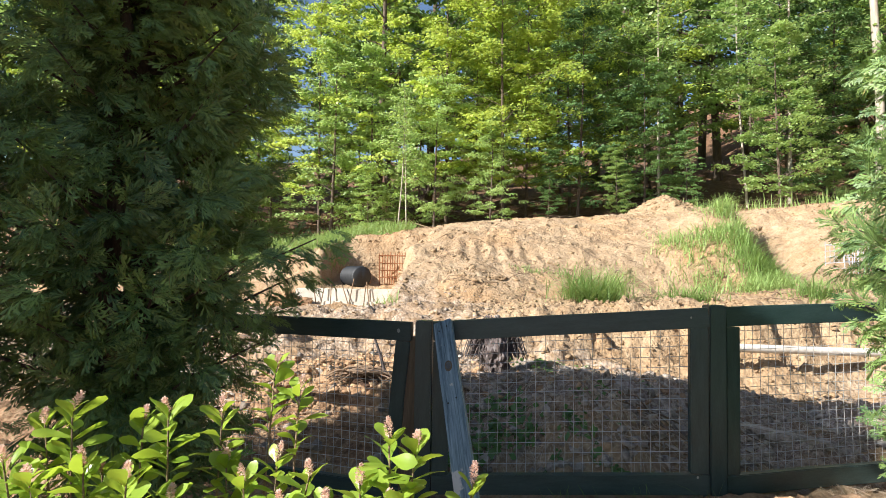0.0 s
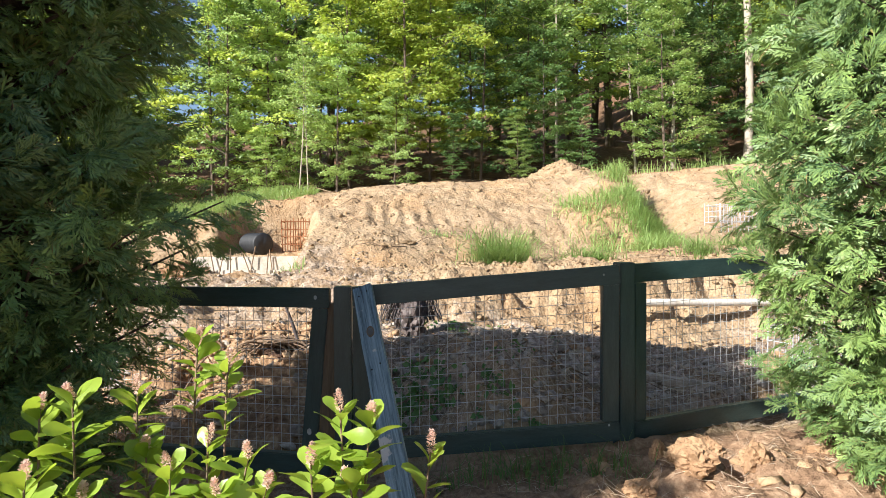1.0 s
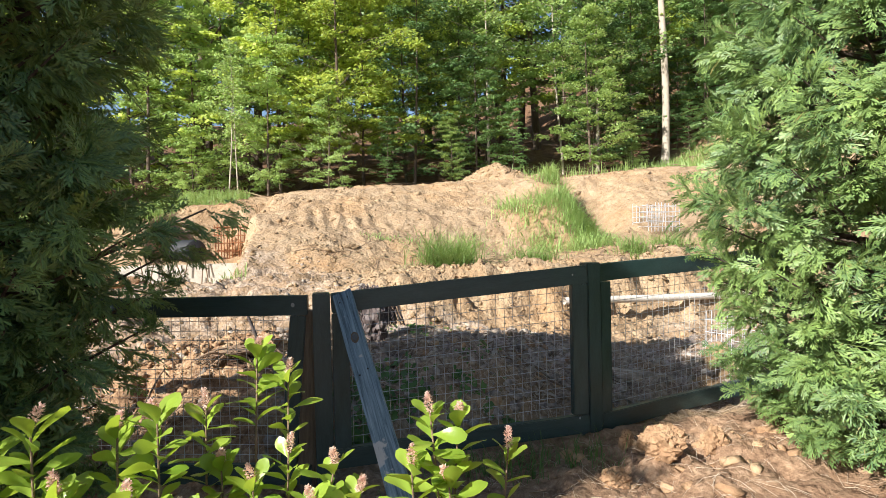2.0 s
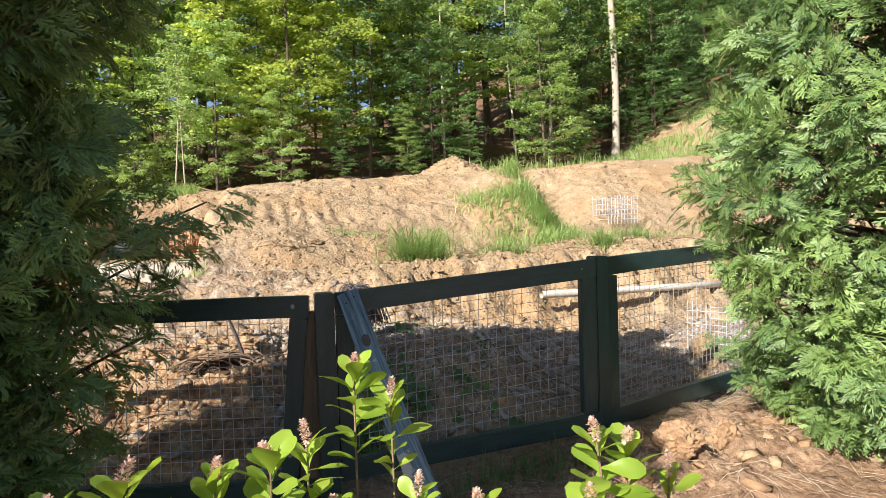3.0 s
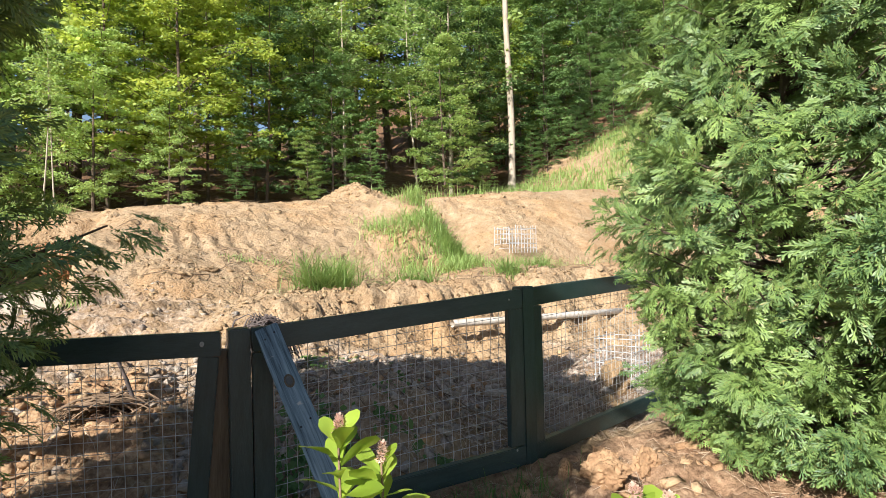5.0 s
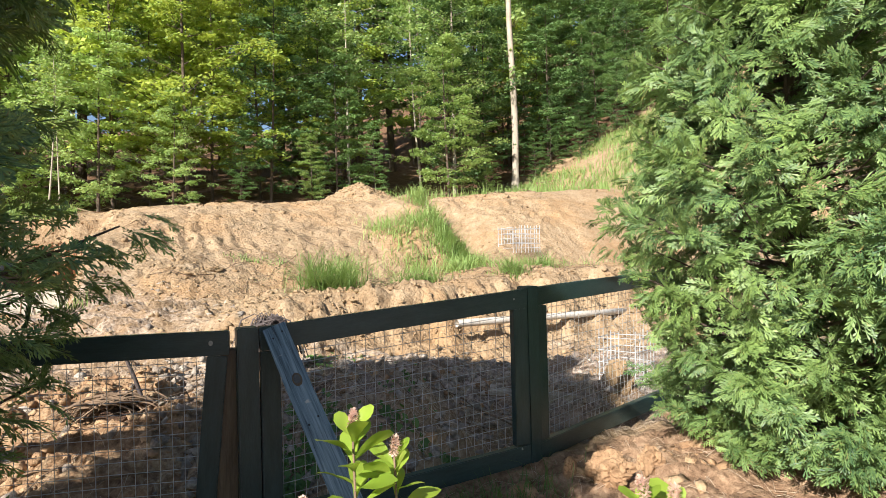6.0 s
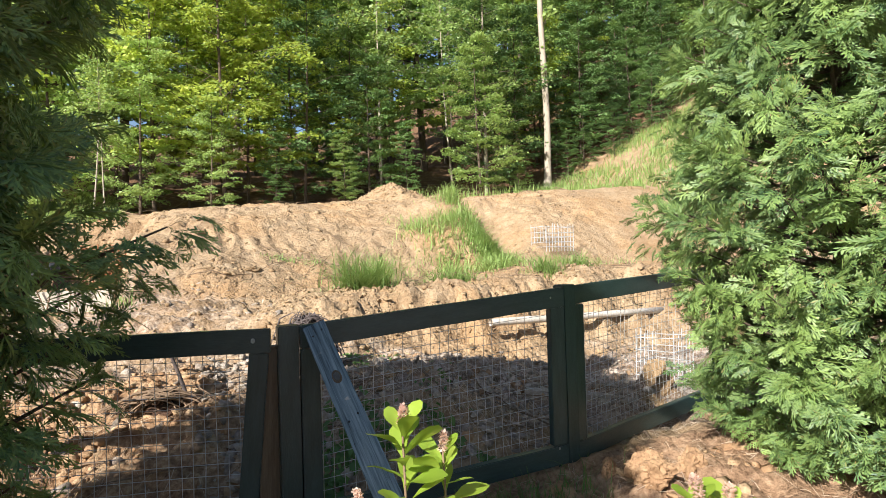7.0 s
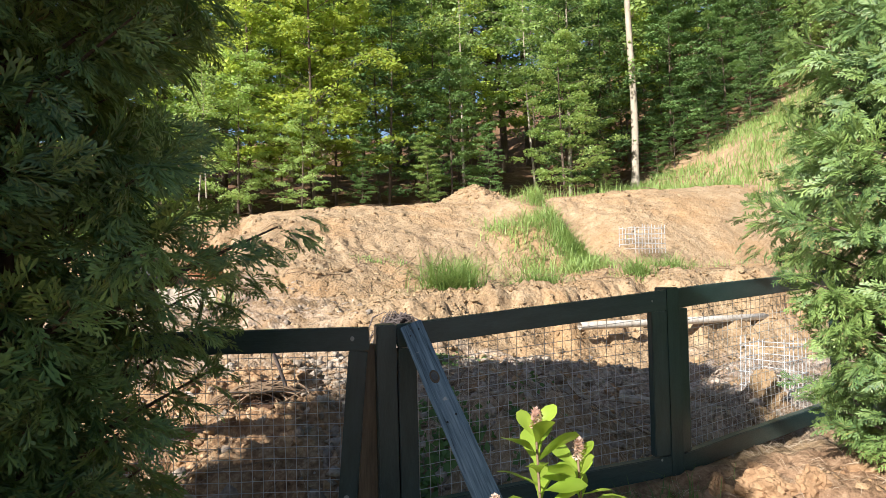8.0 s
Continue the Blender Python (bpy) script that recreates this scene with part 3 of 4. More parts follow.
    for q in range(8):
        w = kind == q
        m = np.stack([fwd[w], sd[w], nr[w]], 1) * size_k[w][:, None, None]
        vs.append((np.einsum("tci,nij->ntcj", FRONDS[q], m) + pos[w][:, None, None]).reshape(-1, 3))
    v = np.concatenate(vs)
    part("crown", mesh_of("crown", v, np.arange(len(v)).reshape(-1, 3), M_CEDAR), M_CEDAR, ob, "flat drooping green sprays")
    return ob


cedar(-1.38, 2.32, 4.3, 0.83, 520, "tall loose cedar in shade before the mesh fence", 21, 0.34, 0.14, 1.3, base=0.10, inner=0.4, stems=3, depth=0.5, foot=0.2)
cedar(2.84, 2.36, 3.9, 1.02, 800, "sunlit bright green cedar growing against the fence", 22, 0.40, 0.128, 1.25, inner=0.2, depth=0.3)
cedar(3.15, 1.2, 3.3, 0.85, 160, "sunlit green cedar with low sweeping sprays", 23, 0.3, 0.2)
# two added cedars, out of view, that block sun from the left cedar and fence
cedar(-2.72, 1.52, 4.8, 0.78, 300, "added unseen cedar that shades the left cedar", 24, 0.4, 0.33, per=9, inner=0.55)
cedar(-2.45, 0.82, 4.6, 0.76, 300, "added unseen cedar shading the left cedar and the fence", 25, 0.45, 0.33, per=9, inner=0.55)


# ---- wood behind the bank ----
def leaf_cloud(rng, centers, radii, per, size, flat=0.35):
    """Leaves as folded diamonds, gathered in flat clumps."""
    n = len(centers) * per
    c = np.repeat(centers, per, 0)
    rad = np.repeat(radii, per)
    d = rng.normal(0, 1, (n, 3))
    d /= np.linalg.norm(d, axis=1)[:, None]
    d *= (rng.random(n) ** 0.45)[:, None]
    p = c + d * rad[:, None] * np.array([1, 1, flat])
    p[:, 2] -= 0.25 * rad * (d[:, 0] ** 2 + d[:, 1] ** 2)
    ang = rng.uniform(0, 2 * np.pi, n)
    f = np.stack([np.cos(ang), np.sin(ang), rng.normal(-0.25, 0.35, n)], 1)
    f /= np.linalg.norm(f, axis=1)[:, None]
    nr = np.stack([rng.normal(-0.55, 0.7, n), rng.normal(-0.45, 0.7, n), np.ones(n)], 1)
    s = np.cross(nr, f)
    s /= np.linalg.norm(s, axis=1)[:, None]
    sz = size * rng.uniform(0.6, 1.3, n)[:, None]
    v = np.stack([p, p + f * sz * 0.5 + s * sz * 0.33, p + f * sz, p + f * sz * 0.5 - s * sz * 0.33], 1)
    return v.reshape(-1, 3), np.arange(n * 4).reshape(-1, 4)


def broad_tree(name, seed, tall, spread, low, mat, bark, label, per=46, size=0.17, trunk=0.075, clumps=150, flat=0.35):
    """A wood-edge tree: bent trunk, limbs, flat sprays of small leaves."""
    rng = np.random.default_rng(seed)
    ob = thing(name, (0, 0, 0), label, "tree", "trees of the wood")
    bend = rng.normal(0, 0.25, 2)

    def stem(k):
        return np.array([bend[0] * math.sin(2.2 * k), bend[1] * math.sin(1.7 * k), tall * k])
    part("trunk", tube_mesh("trunk", [[(stem(k / 9) - (0, 0, 0.2 if k == 0 else 0), trunk * (1 - 0.85 * k / 9)) for k in range(10)]], bark, 8), bark, ob, "rough upright trunk")
    limbs, cen, rad = [], [], []
    nl = 30
    for i in range(nl):
        k = low + (0.98 - low) * (i + rng.random()) / nl
        a = i * 2.4 + rng.normal(0, 0.4)
        kk = (k - low) / (1 - low)
        ln = spread * (0.55 + 0.6 * math.sin(math.pi * min(1, 0.2 + 0.75 * kk))) * rng.uniform(0.65, 1.1) * (1 - 0.45 * kk)
        p0 = stem(k)
        o = np.array([math.cos(a), math.sin(a), 0])
        p1, p2 = p0 + o * ln * 0.5 + (0, 0, ln * 0.22), p0 + o * ln + (0, 0, ln * 0.28)
        limbs.append([(p0, trunk * 0.28 * (1 - k * 0.6)), (p1, trunk * 0.16 * (1 - k * 0.6)), (p2, 0.008)])
        for j in range(max(2, clumps // nl)):
            t = 0.25 + 0.75 * (j + rng.random()) / max(2, clumps // nl)
            q = p0 + (p2 - p0) * t + rng.normal(0, 0.16 * ln, 3) * (1, 1, 0.35)
            cen.append(q)
            rad.append(rng.uniform(0.28, 0.62) * (0.7 + 0.12 * spread))
    part("limb", tube_mesh("limb", limbs, bark, 5), bark, ob, "thin spreading limbs")
    v, f = leaf_cloud(rng, np.array(cen), np.array(rad), per, size, flat)
    part("crown", mesh_of("crown", v, f, mat), mat, ob, "layered leafy sprays")
    return ob


KINDS = [
    broad_tree("beech_tree", 31, 11.0, 3.7, 0.12, M_BEECH, M_BARK, "yellow-green beech leafed down to the ground", 84, 0.155, flat=0.16),
    broad_tree("maple_tree", 32, 12.5, 3.2, 0.2, M_LEAF, M_BARK, "green maple at the edge of the wood", 50, 0.19),
    broad_tree("hornbeam_tree", 33, 8.0, 2.3, 0.03, M_LEAFY, M_BARK, "small light green tree at the wood edge", 76, 0.125, flat=0.25),
    broad_tree("hemlock_tree", 34, 10.0, 2.5, 0.06, M_SHADE_LEAF, M_BARK, "tree with layered sprays, leaf colour darkened to stand for shade", 72, 0.135, flat=0.2),
    broad_tree("oak_tree", 35, 15.0, 3.8, 0.2, M_LEAF, M_BARK, "tall oak in the wood with a bare lower trunk", 44, 0.26, 0.2, 120),
    broad_tree("poplar_tree", 36, 14.0, 2.6, 0.16, M_LEAFY, M_PALEBARK, "tall pale-stemmed tree with light leaves", 60, 0.17, 0.1, 120),
    broad_tree("birch_tree", 38, 9.5, 1.5, 0.45, M_LEAFY, M_PALEBARK, "slender pale-stemmed tree with a small crown", 40, 0.15, 0.05, 60),
]
used = set()


def plant(kind, x, y, turn, s):
    m = Matrix.Translation((x, y, gz(x, y) - 0.1)) @ Matrix.Rotation(turn, 4, "Z")
    if kind not in used:
        used.add(kind)
        ob = KINDS[kind]
        ob.matrix_basis = m
    else:
        ob = copy_thing(KINDS[kind], m)
    ob.scale = (s, s, s)
    return ob


# trees that stand out at the wood's edge
for kind, x, y, turn, s in ((0, 0.4, 21.6, 0.3, 1.05), (0, -1.9, 22.8, 1.8, 1.05), (2, -0.1, 20.3, 1.0, 0.5), (2, -2.2, 21.0, 2.0, 0.75), (2, -6.4, 21.8, 0.5, 1.0),
                            (3, 3.2, 22.0, 0.9, 0.85), (3, 5.6, 21.6, 2.9, 0.62), (2, 10.4, 21.6, 4.0, 0.85), (5, 11.4, 23.0, 1.0, 0.85),
                            (6, -3.25, 19.2, 0, 0.55), (6, -3.0, 19.6, 2, 0.5), (6, 6.2, 22.0, 1.2, 1.1), (6, 10.5, 24.6, 2.2, 1.2), (4, -5.7, 27.0, 3.0, 1.1)):
    plant(kind, x, y, turn, s)
rng = np.random.default_rng(77)


def in_gap(x, y):
    return abs(x / y - 0.372) < 0.04 or (y > 25 and abs(x / y + 0.365) < 0.06)


for x in np.arange(-22, 14, 2.1):
    y = 23.6 + rng.normal(0, 0.8)
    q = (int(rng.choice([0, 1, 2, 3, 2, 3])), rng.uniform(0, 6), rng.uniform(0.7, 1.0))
    if not in_gap(x, y):
        plant(q[0], x + rng.normal(0, 0.3), y, q[1], q[2])
for x in np.arange(-26, 46, 2.4):
    y = 28.5 + rng.normal(0, 1.5) + max(0, x - 16) * 0.1
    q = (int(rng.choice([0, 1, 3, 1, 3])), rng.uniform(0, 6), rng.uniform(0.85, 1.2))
    if not in_gap(x, y):
        plant(q[0], x + rng.normal(0, 0.4), y, q[1], q[2])
for x in np.arange(-36, 64, 3.4):
    if abs(x / 37 + 0.37) < 0.055:
        continue
    plant(int(rng.choice([4, 4, 5, 4])), x + rng.normal(0, 1.0), 37 + rng.normal(0, 2.5), rng.uniform(0, 6), rng.uniform(0.9, 1.3))
for x in np.arange(-40, 50, 3.6):
    if not in_gap(x, 33):
        plant(4, x + rng.normal(0, 0.8), 33 + rng.normal(0, 1), rng.uniform(0, 6), rng.uniform(1.0, 1.3))
for x in np.arange(-45, 84, 6.0):
    if not -23 < x < -14:
        plant(4, x + rng.normal(0, 1.2), 50 + rng.normal(0, 4), rng.uniform(0, 6), rng.uniform(1.2, 1.6))
# mostly the dark-coloured kind 3, its tone standing in for shade on the hillside
for x in np.arange(17.5, 42, 2.3):
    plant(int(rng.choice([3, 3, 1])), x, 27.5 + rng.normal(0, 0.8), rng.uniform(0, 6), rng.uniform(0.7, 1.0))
for x in np.arange(18, 40, 3.0):
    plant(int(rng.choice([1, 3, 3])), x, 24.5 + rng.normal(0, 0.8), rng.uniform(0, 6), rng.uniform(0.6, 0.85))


for x, y, s in ((16.2, 23.5, 0.3), (17.5, 24.0, 0.42), (18.8, 23.2, 0.3), (20.0, 24.2, 0.45), (21.6, 23.6, 0.4), (23.0, 24.4, 0.45), (16.8, 25.4, 0.5), (19.3, 25.8, 0.5), (12.6, 22.2, 0.3), (13.6, 24.8, 0.45), (2.0, 20.8, 0.28), (4.4, 20.6, 0.33), (7.0, 21.2, 0.3), (-4.6, 20.6, 0.35)):
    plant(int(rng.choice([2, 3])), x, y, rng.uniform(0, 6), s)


def bare_pole(x, y):
    rng = np.random.default_rng(9)
    z = gz(x, y)
    ob = thing("tulip_tree", (x, y, z), "tall straight pale trunk with small leafy shoots", "tree")
    part("trunk", tube_mesh("trunk", [[((0.1 * math.sin(k * 0.7), 0, 17 * k / 12 - 0.2), 0.165 * (1 - 0.45 * k / 12) + (0.06 if k == 0 else 0)) for k in range(13)]], M_PALEBARK, 12), M_PALEBARK, ob)
    cen = np.concatenate([rng.normal(0, 1, (7, 3)) * (0.3, 0.3, 0.5) + (0.25, -0.1, 7.6), rng.normal(0, 1, (3, 3)) * (0.15, 0.15, 0.2) + (0, -0.1, 5.3), rng.normal(0, 1, (40, 3)) * (1.4, 1.4, 1.6) + (0, 0, 15)])
    shoots = [[((0, 0, c[2] - 0.4), 0.02), (tuple(c), 0.006)] for c in cen]
    part("limb", tube_mesh("limb", shoots, M_BARK, 4), M_BARK, ob)
    v, f = leaf_cloud(rng, cen, np.full(len(cen), 0.35), 26, 0.22, 0.8)
    part("crown", mesh_of("crown", v, f, M_LEAFY), M_LEAFY, ob, "sparse light green leaves")


bare_pole(14.6, 23.0)

# ---- loose soil and stones ----


def clod_shapes(seed, count=14):
    rng = np.random.default_rng(seed)
    out = []
    for i in range(count):
        bm = bmesh.new()
        for q in range(10):
            d = rng.normal(0, 1, 3)
            bm.verts.new(d / np.linalg.norm(d) * rng.uniform(0.8, 1.25))
        hull = bmesh.ops.convex_hull(bm, input=list(bm.verts))
        bmesh.ops.delete(bm, geom=[q for q in bm.verts if not q.link_faces], context="VERTS")
        bm.verts.index_update()
        v = np.array([q.co for q in bm.verts])
        f = np.array([[q.index for q in p.verts] for p in bm.faces])
        bm.free()
        v = v * rng.uniform((0.8, 0.55, 0.35), (1.4, 1.0, 0.8))
        out.append((v, f))
    return out


SHAPES = clod_shapes(5)


def turn_matrix(a, b, c):
    return np.array(Euler((a, b, c)).to_matrix())


def scatter(name, xy, sizes, mat, label, category, seed, sink=0.58):
    rng = np.random.default_rng(seed)
    z = height(xy[:, 0], xy[:, 1])
    vs, fs, n = [], [], 0
    for (x, y), h, s in zip(xy, z, sizes):
        v, f = SHAPES[rng.integers(len(SHAPES))]
        q = v @ turn_matrix(*(rng.uniform(-0.5, 0.5, 2)), rng.uniform(0, 6.3)) * s + (x, y, h + s * (0.5 - sink))
        vs.append(q)
        fs.append(f + n)
        n += len(v)
    ob = new(name, mesh_of(name, np.concatenate(vs), np.concatenate(fs), mat))
    return tagged(ob, label, category, kind="stuff")


def spread(rng, n, x0, x1, y0, y1):
    return np.stack([rng.uniform(x0, x1, n), rng.uniform(y0, y1, n)], 1)


def power(rng, n, lo, hi, k=2.6):
    return lo + (hi - lo) * rng.random(n) ** k


rng = np.random.default_rng(3)
xy = np.concatenate([spread(rng, 15000, -2.2, 9.5, 8.3, 16.8), spread(rng, 4500, 6.5, 14, 10, 17)])
keep = fbm(xy[:, 0] * 0.8, xy[:, 1] * 0.8, 3) + rng.normal(0, 0.22, len(xy)) > -0.12
xy = xy[keep]
scatter("clay_clods", xy, power(rng, len(xy), 0.008, 0.085, 9.0), M_CLOD, "dry tan clay clods strewn on the bank", "soil", 1, 0.72)
xy = np.concatenate([spread(rng, 3600, 0.0, 6.5, 5.4, 7.6), spread(rng, 1700, -0.5, 7, 7.0, 10.4), spread(rng, 1200, -3, 0.3, 5.6, 10), spread(rng, 700, -4.2, -1.2, 13.2, 14.8), spread(rng, 500, -5.5, -3.4, 11.6, 13.4)])
scatter("cut_face_clods", xy, power(rng, len(xy), 0.010, 0.058, 4.2), M_CLOD, "broken tan clods along the cut face", "soil", 2)
xy = np.concatenate([spread(rng, 5000, -0.5, 3.2, 3.15, 5.7), spread(rng, 250, -2.4, -0.5, 3.15, 5.7), spread(rng, 450, -3.2, 0.3, 5.6, 9)])
xy = xy[xy[:, 1] > 3.12 + np.clip(xy[:, 0] - 1.4, 0, 9) * 0.36]
scatter("rubble", xy, power(rng, len(xy), 0.008, 0.065, 2.6), M_STONE, "grey-brown stones and rubble in the dug ground", "rubble", 3)
xy = np.concatenate([spread(rng, 1100, -1.8, 2.0, 3.6, 5.4), rng.normal(0, 1, (1100, 2)) * (0.6, 0.5) + (-1.0, 4.4)])
scatter("pit_clods", xy, power(rng, len(xy), 0.01, 0.06, 2.6), M_ORANGE, "orange clay lumps on the spoil heap", "soil", 4)
xy = rng.normal(0, 1, (170, 2)) * (0.6, 0.2) + (1.7, 2.60)
scatter("dug_clods", xy, power(rng, len(xy), 0.006, 0.085, 4.2), M_ORANGE, "freshly dug orange clods below the fence", "soil", 5)
xy = rng.normal(0, 1, (800, 2)) * (0.5, 0.4) + (3.75, 5.0)
scatter("crushed_concrete", xy, power(rng, len(xy), 0.01, 0.05, 4.0), M_STONE, "pale crushed concrete dumped round the cage", "rubble", 7)
xy = rng.normal(0, 1, (500, 2)) * (0.55, 0.45) + (5.35, 18.1)
scatter("heap_clods", xy, power(rng, len(xy), 0.02, 0.10, 2.6), M_CLOD, "clods on the small soil heap", "soil", 6)


def boulder(x, y, r, seed, mat, label, squash=(1, 0.8, 0.7), lift=0.3, name="stone"):
    """A single stone or lump of clay, broken and rounded."""
    bm = bmesh.new()
    bmesh.ops.create_icosphere(bm, subdivisions=4, radius=1)
    for v in bm.verts:
        d = v.co.copy()
        cell = noise.voronoi(d * 1.9 + Vector((seed, 2, 0)))[0]
        k = 1 + 0.35 * noise.noise(d * 1.3 + Vector((seed, 0, 0))) - 0.22 * (cell[0] - 0.35) + 0.24 * noise.noise(d * 4.7 + Vector((0, seed, 0))) + 0.14 * noise.noise(d * 11)
        v.co = Vector((d.x * squash[0], d.y * squash[1], d.z * squash[2])) * k * r
    ob = part(name, bm, mat, None, label)
    ob.location = (x, y, gz(x, y) + r * squash[2] * lift)
    ob.rotation_euler = (0, 0, seed * 1.3)
    return tagged(ob, "", "stone" if mat == M_STONE else "clay lump")


boulder(1.045, 4.24, 0.055, 2, M_STONE, "pale grey stone on the spoil heap", lift=0.6)
boulder(0.62, 4.1, 0.06, 5, M_STONE, "flat grey stone lying in the spoil", (1.3, 0.8, 0.35))
boulder(0.58, 5.05, 0.14, 7, M_STONE, "large rounded pale boulder half sunk in spoil", (1.2, 0.8, 0.55))
boulder(1.53, 2.80, 0.055, 3, M_ORANGE, "upright orange clay lump below the post", (0.75, 0.7, 1.3), 0.4, "clay_lump")
boulder(1.60, 2.58, 0.095, 4, M_ORANGE, "large orange clay lump dug from the ground", (1.2, 0.8, 0.9), 0.55, "clay_lump")
boulder(1.98, 2.66, 0.085, 8, M_ORANGE, "crumbling clay lump with needles on it", (1.1, 0.8, 0.9), 0.5, "clay_lump")
boulder(1.80, 2.80, 0.075, 9, M_ORANGE, "orange clay lump under the bottom rail", (1.1, 0.8, 0.9), 0.5, "clay_lump")
boulder(1.30, 2.50, 0.07, 12, M_ORANGE, "shaded clay lump below the fence", (1.1, 0.8, 0.8), 0.2, "clay_lump")
boulder(0.29, 9.64, 0.10, 10, M_CLOD, "dark-sided clay slab on the bank", (1.4, 0.8, 0.5), 0.5, "clay_lump")
boulder(-0.70, 8.3, 0.11, 11, M_STONE, "pale angular stone at the foot of the bank", (1.2, 0.8, 0.6), 0.4)
boulder(-3.8, 10.7, 0.34, 22, M_ORANGE, "heap of reddish broken soil beside the concrete", (1.3, 0.8, 0.7), 0.35, "soil_heap")
boulder(-3.2, 13.9, 0.30, 23, M_ORANGE, "reddish fallen soil lump in the hollow", (1.2, 0.8, 0.9), 0.4, "soil_heap")
boulder(-2.3, 14.1, 0.26, 24, M_ORANGE, "reddish fallen soil behind the rusty cage", (1.2, 0.8, 0.9), 0.4, "soil_heap")
boulder(3.0, 4.0, 0.17, 13, M_CLOD, "tan clay block beside the white cage", (0.9, 0.8, 1.0), 0.5, "clay_lump")
boulder(2.68, 3.72, 0.10, 14, M_CLOD, "tan clay block at the bottom of the pit", (1.1, 0.8, 0.8), 0.4, "clay_lump")


# ---- litter, grass, weeds ----
def litter(name, xy, lo, hi, r, mat, label, seed, lift=0.006):
    rng = np.random.default_rng(seed)
    paths = []
    z = height(xy[:, 0], xy[:, 1])
    for (x, y), h in zip(xy, z):
        a, ln = rng.uniform(0, 6.3), rng.uniform(lo, hi)
        dx, dy = math.cos(a) * ln / 2, math.sin(a) * ln / 2
        za, zb = gz_pair(x - dx, y - dy, x + dx, y + dy)
        mid = np.array([x + rng.normal(0, ln * 0.08), y + rng.normal(0, ln * 0.08), max(h, (za + zb) / 2) + lift + rng.uniform(0, ln * 0.1)])
        rr = r * rng.uniform(0.6, 1.4)
        paths.append([((x - dx, y - dy, za + lift), rr), (mid, rr), ((x + dx, y + dy, zb + lift), rr * 0.6)])
    ob = new(name, tube_mesh(name, paths, mat, 3))
    return tagged(ob, label, "litter", kind="stuff")


def gz_pair(x0, y0, x1, y1):
    a = height(np.array([x0, x1]), np.array([y0, y1]))
    return float(a[0]), float(a[1])


litter("pine_straw", np.concatenate([spread(rng, 700, 0.3, 3.4, 1.5, 2.95), spread(rng, 5200, -0.3, 2.9, 3.2, 5.2), spread(rng, 250, -2.2, -0.4, 3.2, 4.2)]), 0.04, 0.16, 0.0014, M_STRAW, "brown pine straw scattered on the soil", 41)
litter("twigs", np.concatenate([spread(rng, 130, 0.5, 6, 7.4, 10.5), spread(rng, 60, -1.5, 2, 3.4, 5), spread(rng, 70, -1, 3, 9, 12)]), 0.12, 0.6, 0.006, M_TWIG, "dry twigs and roots lying on the soil", 42, 0.012)
litter("fallen_branches", spread(rng, 160, -14, 16, 20, 30), 0.5, 2.4, 0.022, M_TWIG, "fallen dead branches on the wood floor", 43, 0.04)


def grass(name, xy, lo, hi, mat, label, seed, lean=0.35, wide=0.006, category="grass", kind="stuff"):
    """Curved tapering blades, three lengths each."""
    rng = np.random.default_rng(seed)
    n = len(xy)
    z = height(xy[:, 0], xy[:, 1]) - 0.01
    h = rng.uniform(lo, hi, n)
    a = rng.uniform(0, 2 * np.pi, n)
    out = np.stack([np.cos(a), np.sin(a), np.zeros(n)], 1)
    side = np.stack([-np.sin(a), np.cos(a), np.zeros(n)], 1)
    l = 0.35 * lean + np.abs(rng.normal(0, lean, n))
    base = np.column_stack([xy, z])
    rows = []
    for k, w in ((0, 1.0), (0.4, 0.85), (0.75, 0.55), (1.0, 0.06)):
        c = base + out * (h * l * k ** 1.8)[:, None] + np.array([0, 0, 1.0]) * (h * k * (1 - 0.35 * l * k))[:, None]
        ww = (wide * w * (0.7 + 0.6 * rng.random(n)))[:, None]
        rows += [c - side * ww, c + side * ww]
    v = np.stack(rows, 1).reshape(-1, 3)
    b = np.arange(n)[:, None] * 8
    f = np.concatenate([b + np.array([[0, 1, 3, 2]]) + 2 * i for i in range(3)])
    ob = new(name, mesh_of(name, v, f, mat))
    return tagged(ob, label, category, kind=kind)


def blob(n, x, y, sx, sy):
    return rng.normal(0, 1, (n, 2)) * (sx, sy) + (x, y)


grass("grass_tuft", blob(900, 1.50, 7.55, 0.17, 0.12), 0.25, 0.75, M_GRASS, "tuft of long green grass on the shelf", 51, 0.95, 0.005)
grass("grass_tuft", blob(220, 1.92, 8.35, 0.08, 0.08), 0.3, 0.65, M_GRASS, "small tuft of green grass beside a larger one", 52, 0.8, 0.005)
grass("grass_tuft", blob(480, 2.75, 7.6, 0.20, 0.12), 0.12, 0.34, M_GRASS, "low bright green grass tuft", 53, 0.9, 0.005)
grass("grass_tuft", blob(300, 4.25, 7.55, 0.12, 0.1), 0.12, 0.36, M_GRASS, "dark green grass tuft near the cut edge", 54, 0.8, 0.005)
grass("grass_tuft", blob(200, 5.15, 8.0, 0.16, 0.1), 0.2, 0.45, M_GRASS, "thin grass tuft on the shelf", 55, 0.8, 0.005)
grass("grass_tuft", blob(120, -1.55, 8.4, 0.14, 0.1), 0.1, 0.22, M_GRASS, "small yellow-green tuft by the concrete", 56, 0.4)
grass("grass_tuft", blob(120, 1.0, 10.2, 0.3, 0.08), 0.05, 0.13, M_GRASS, "sparse low green growth on the bank", 57, 0.6)
t = rng.random(9000) ** 1.1
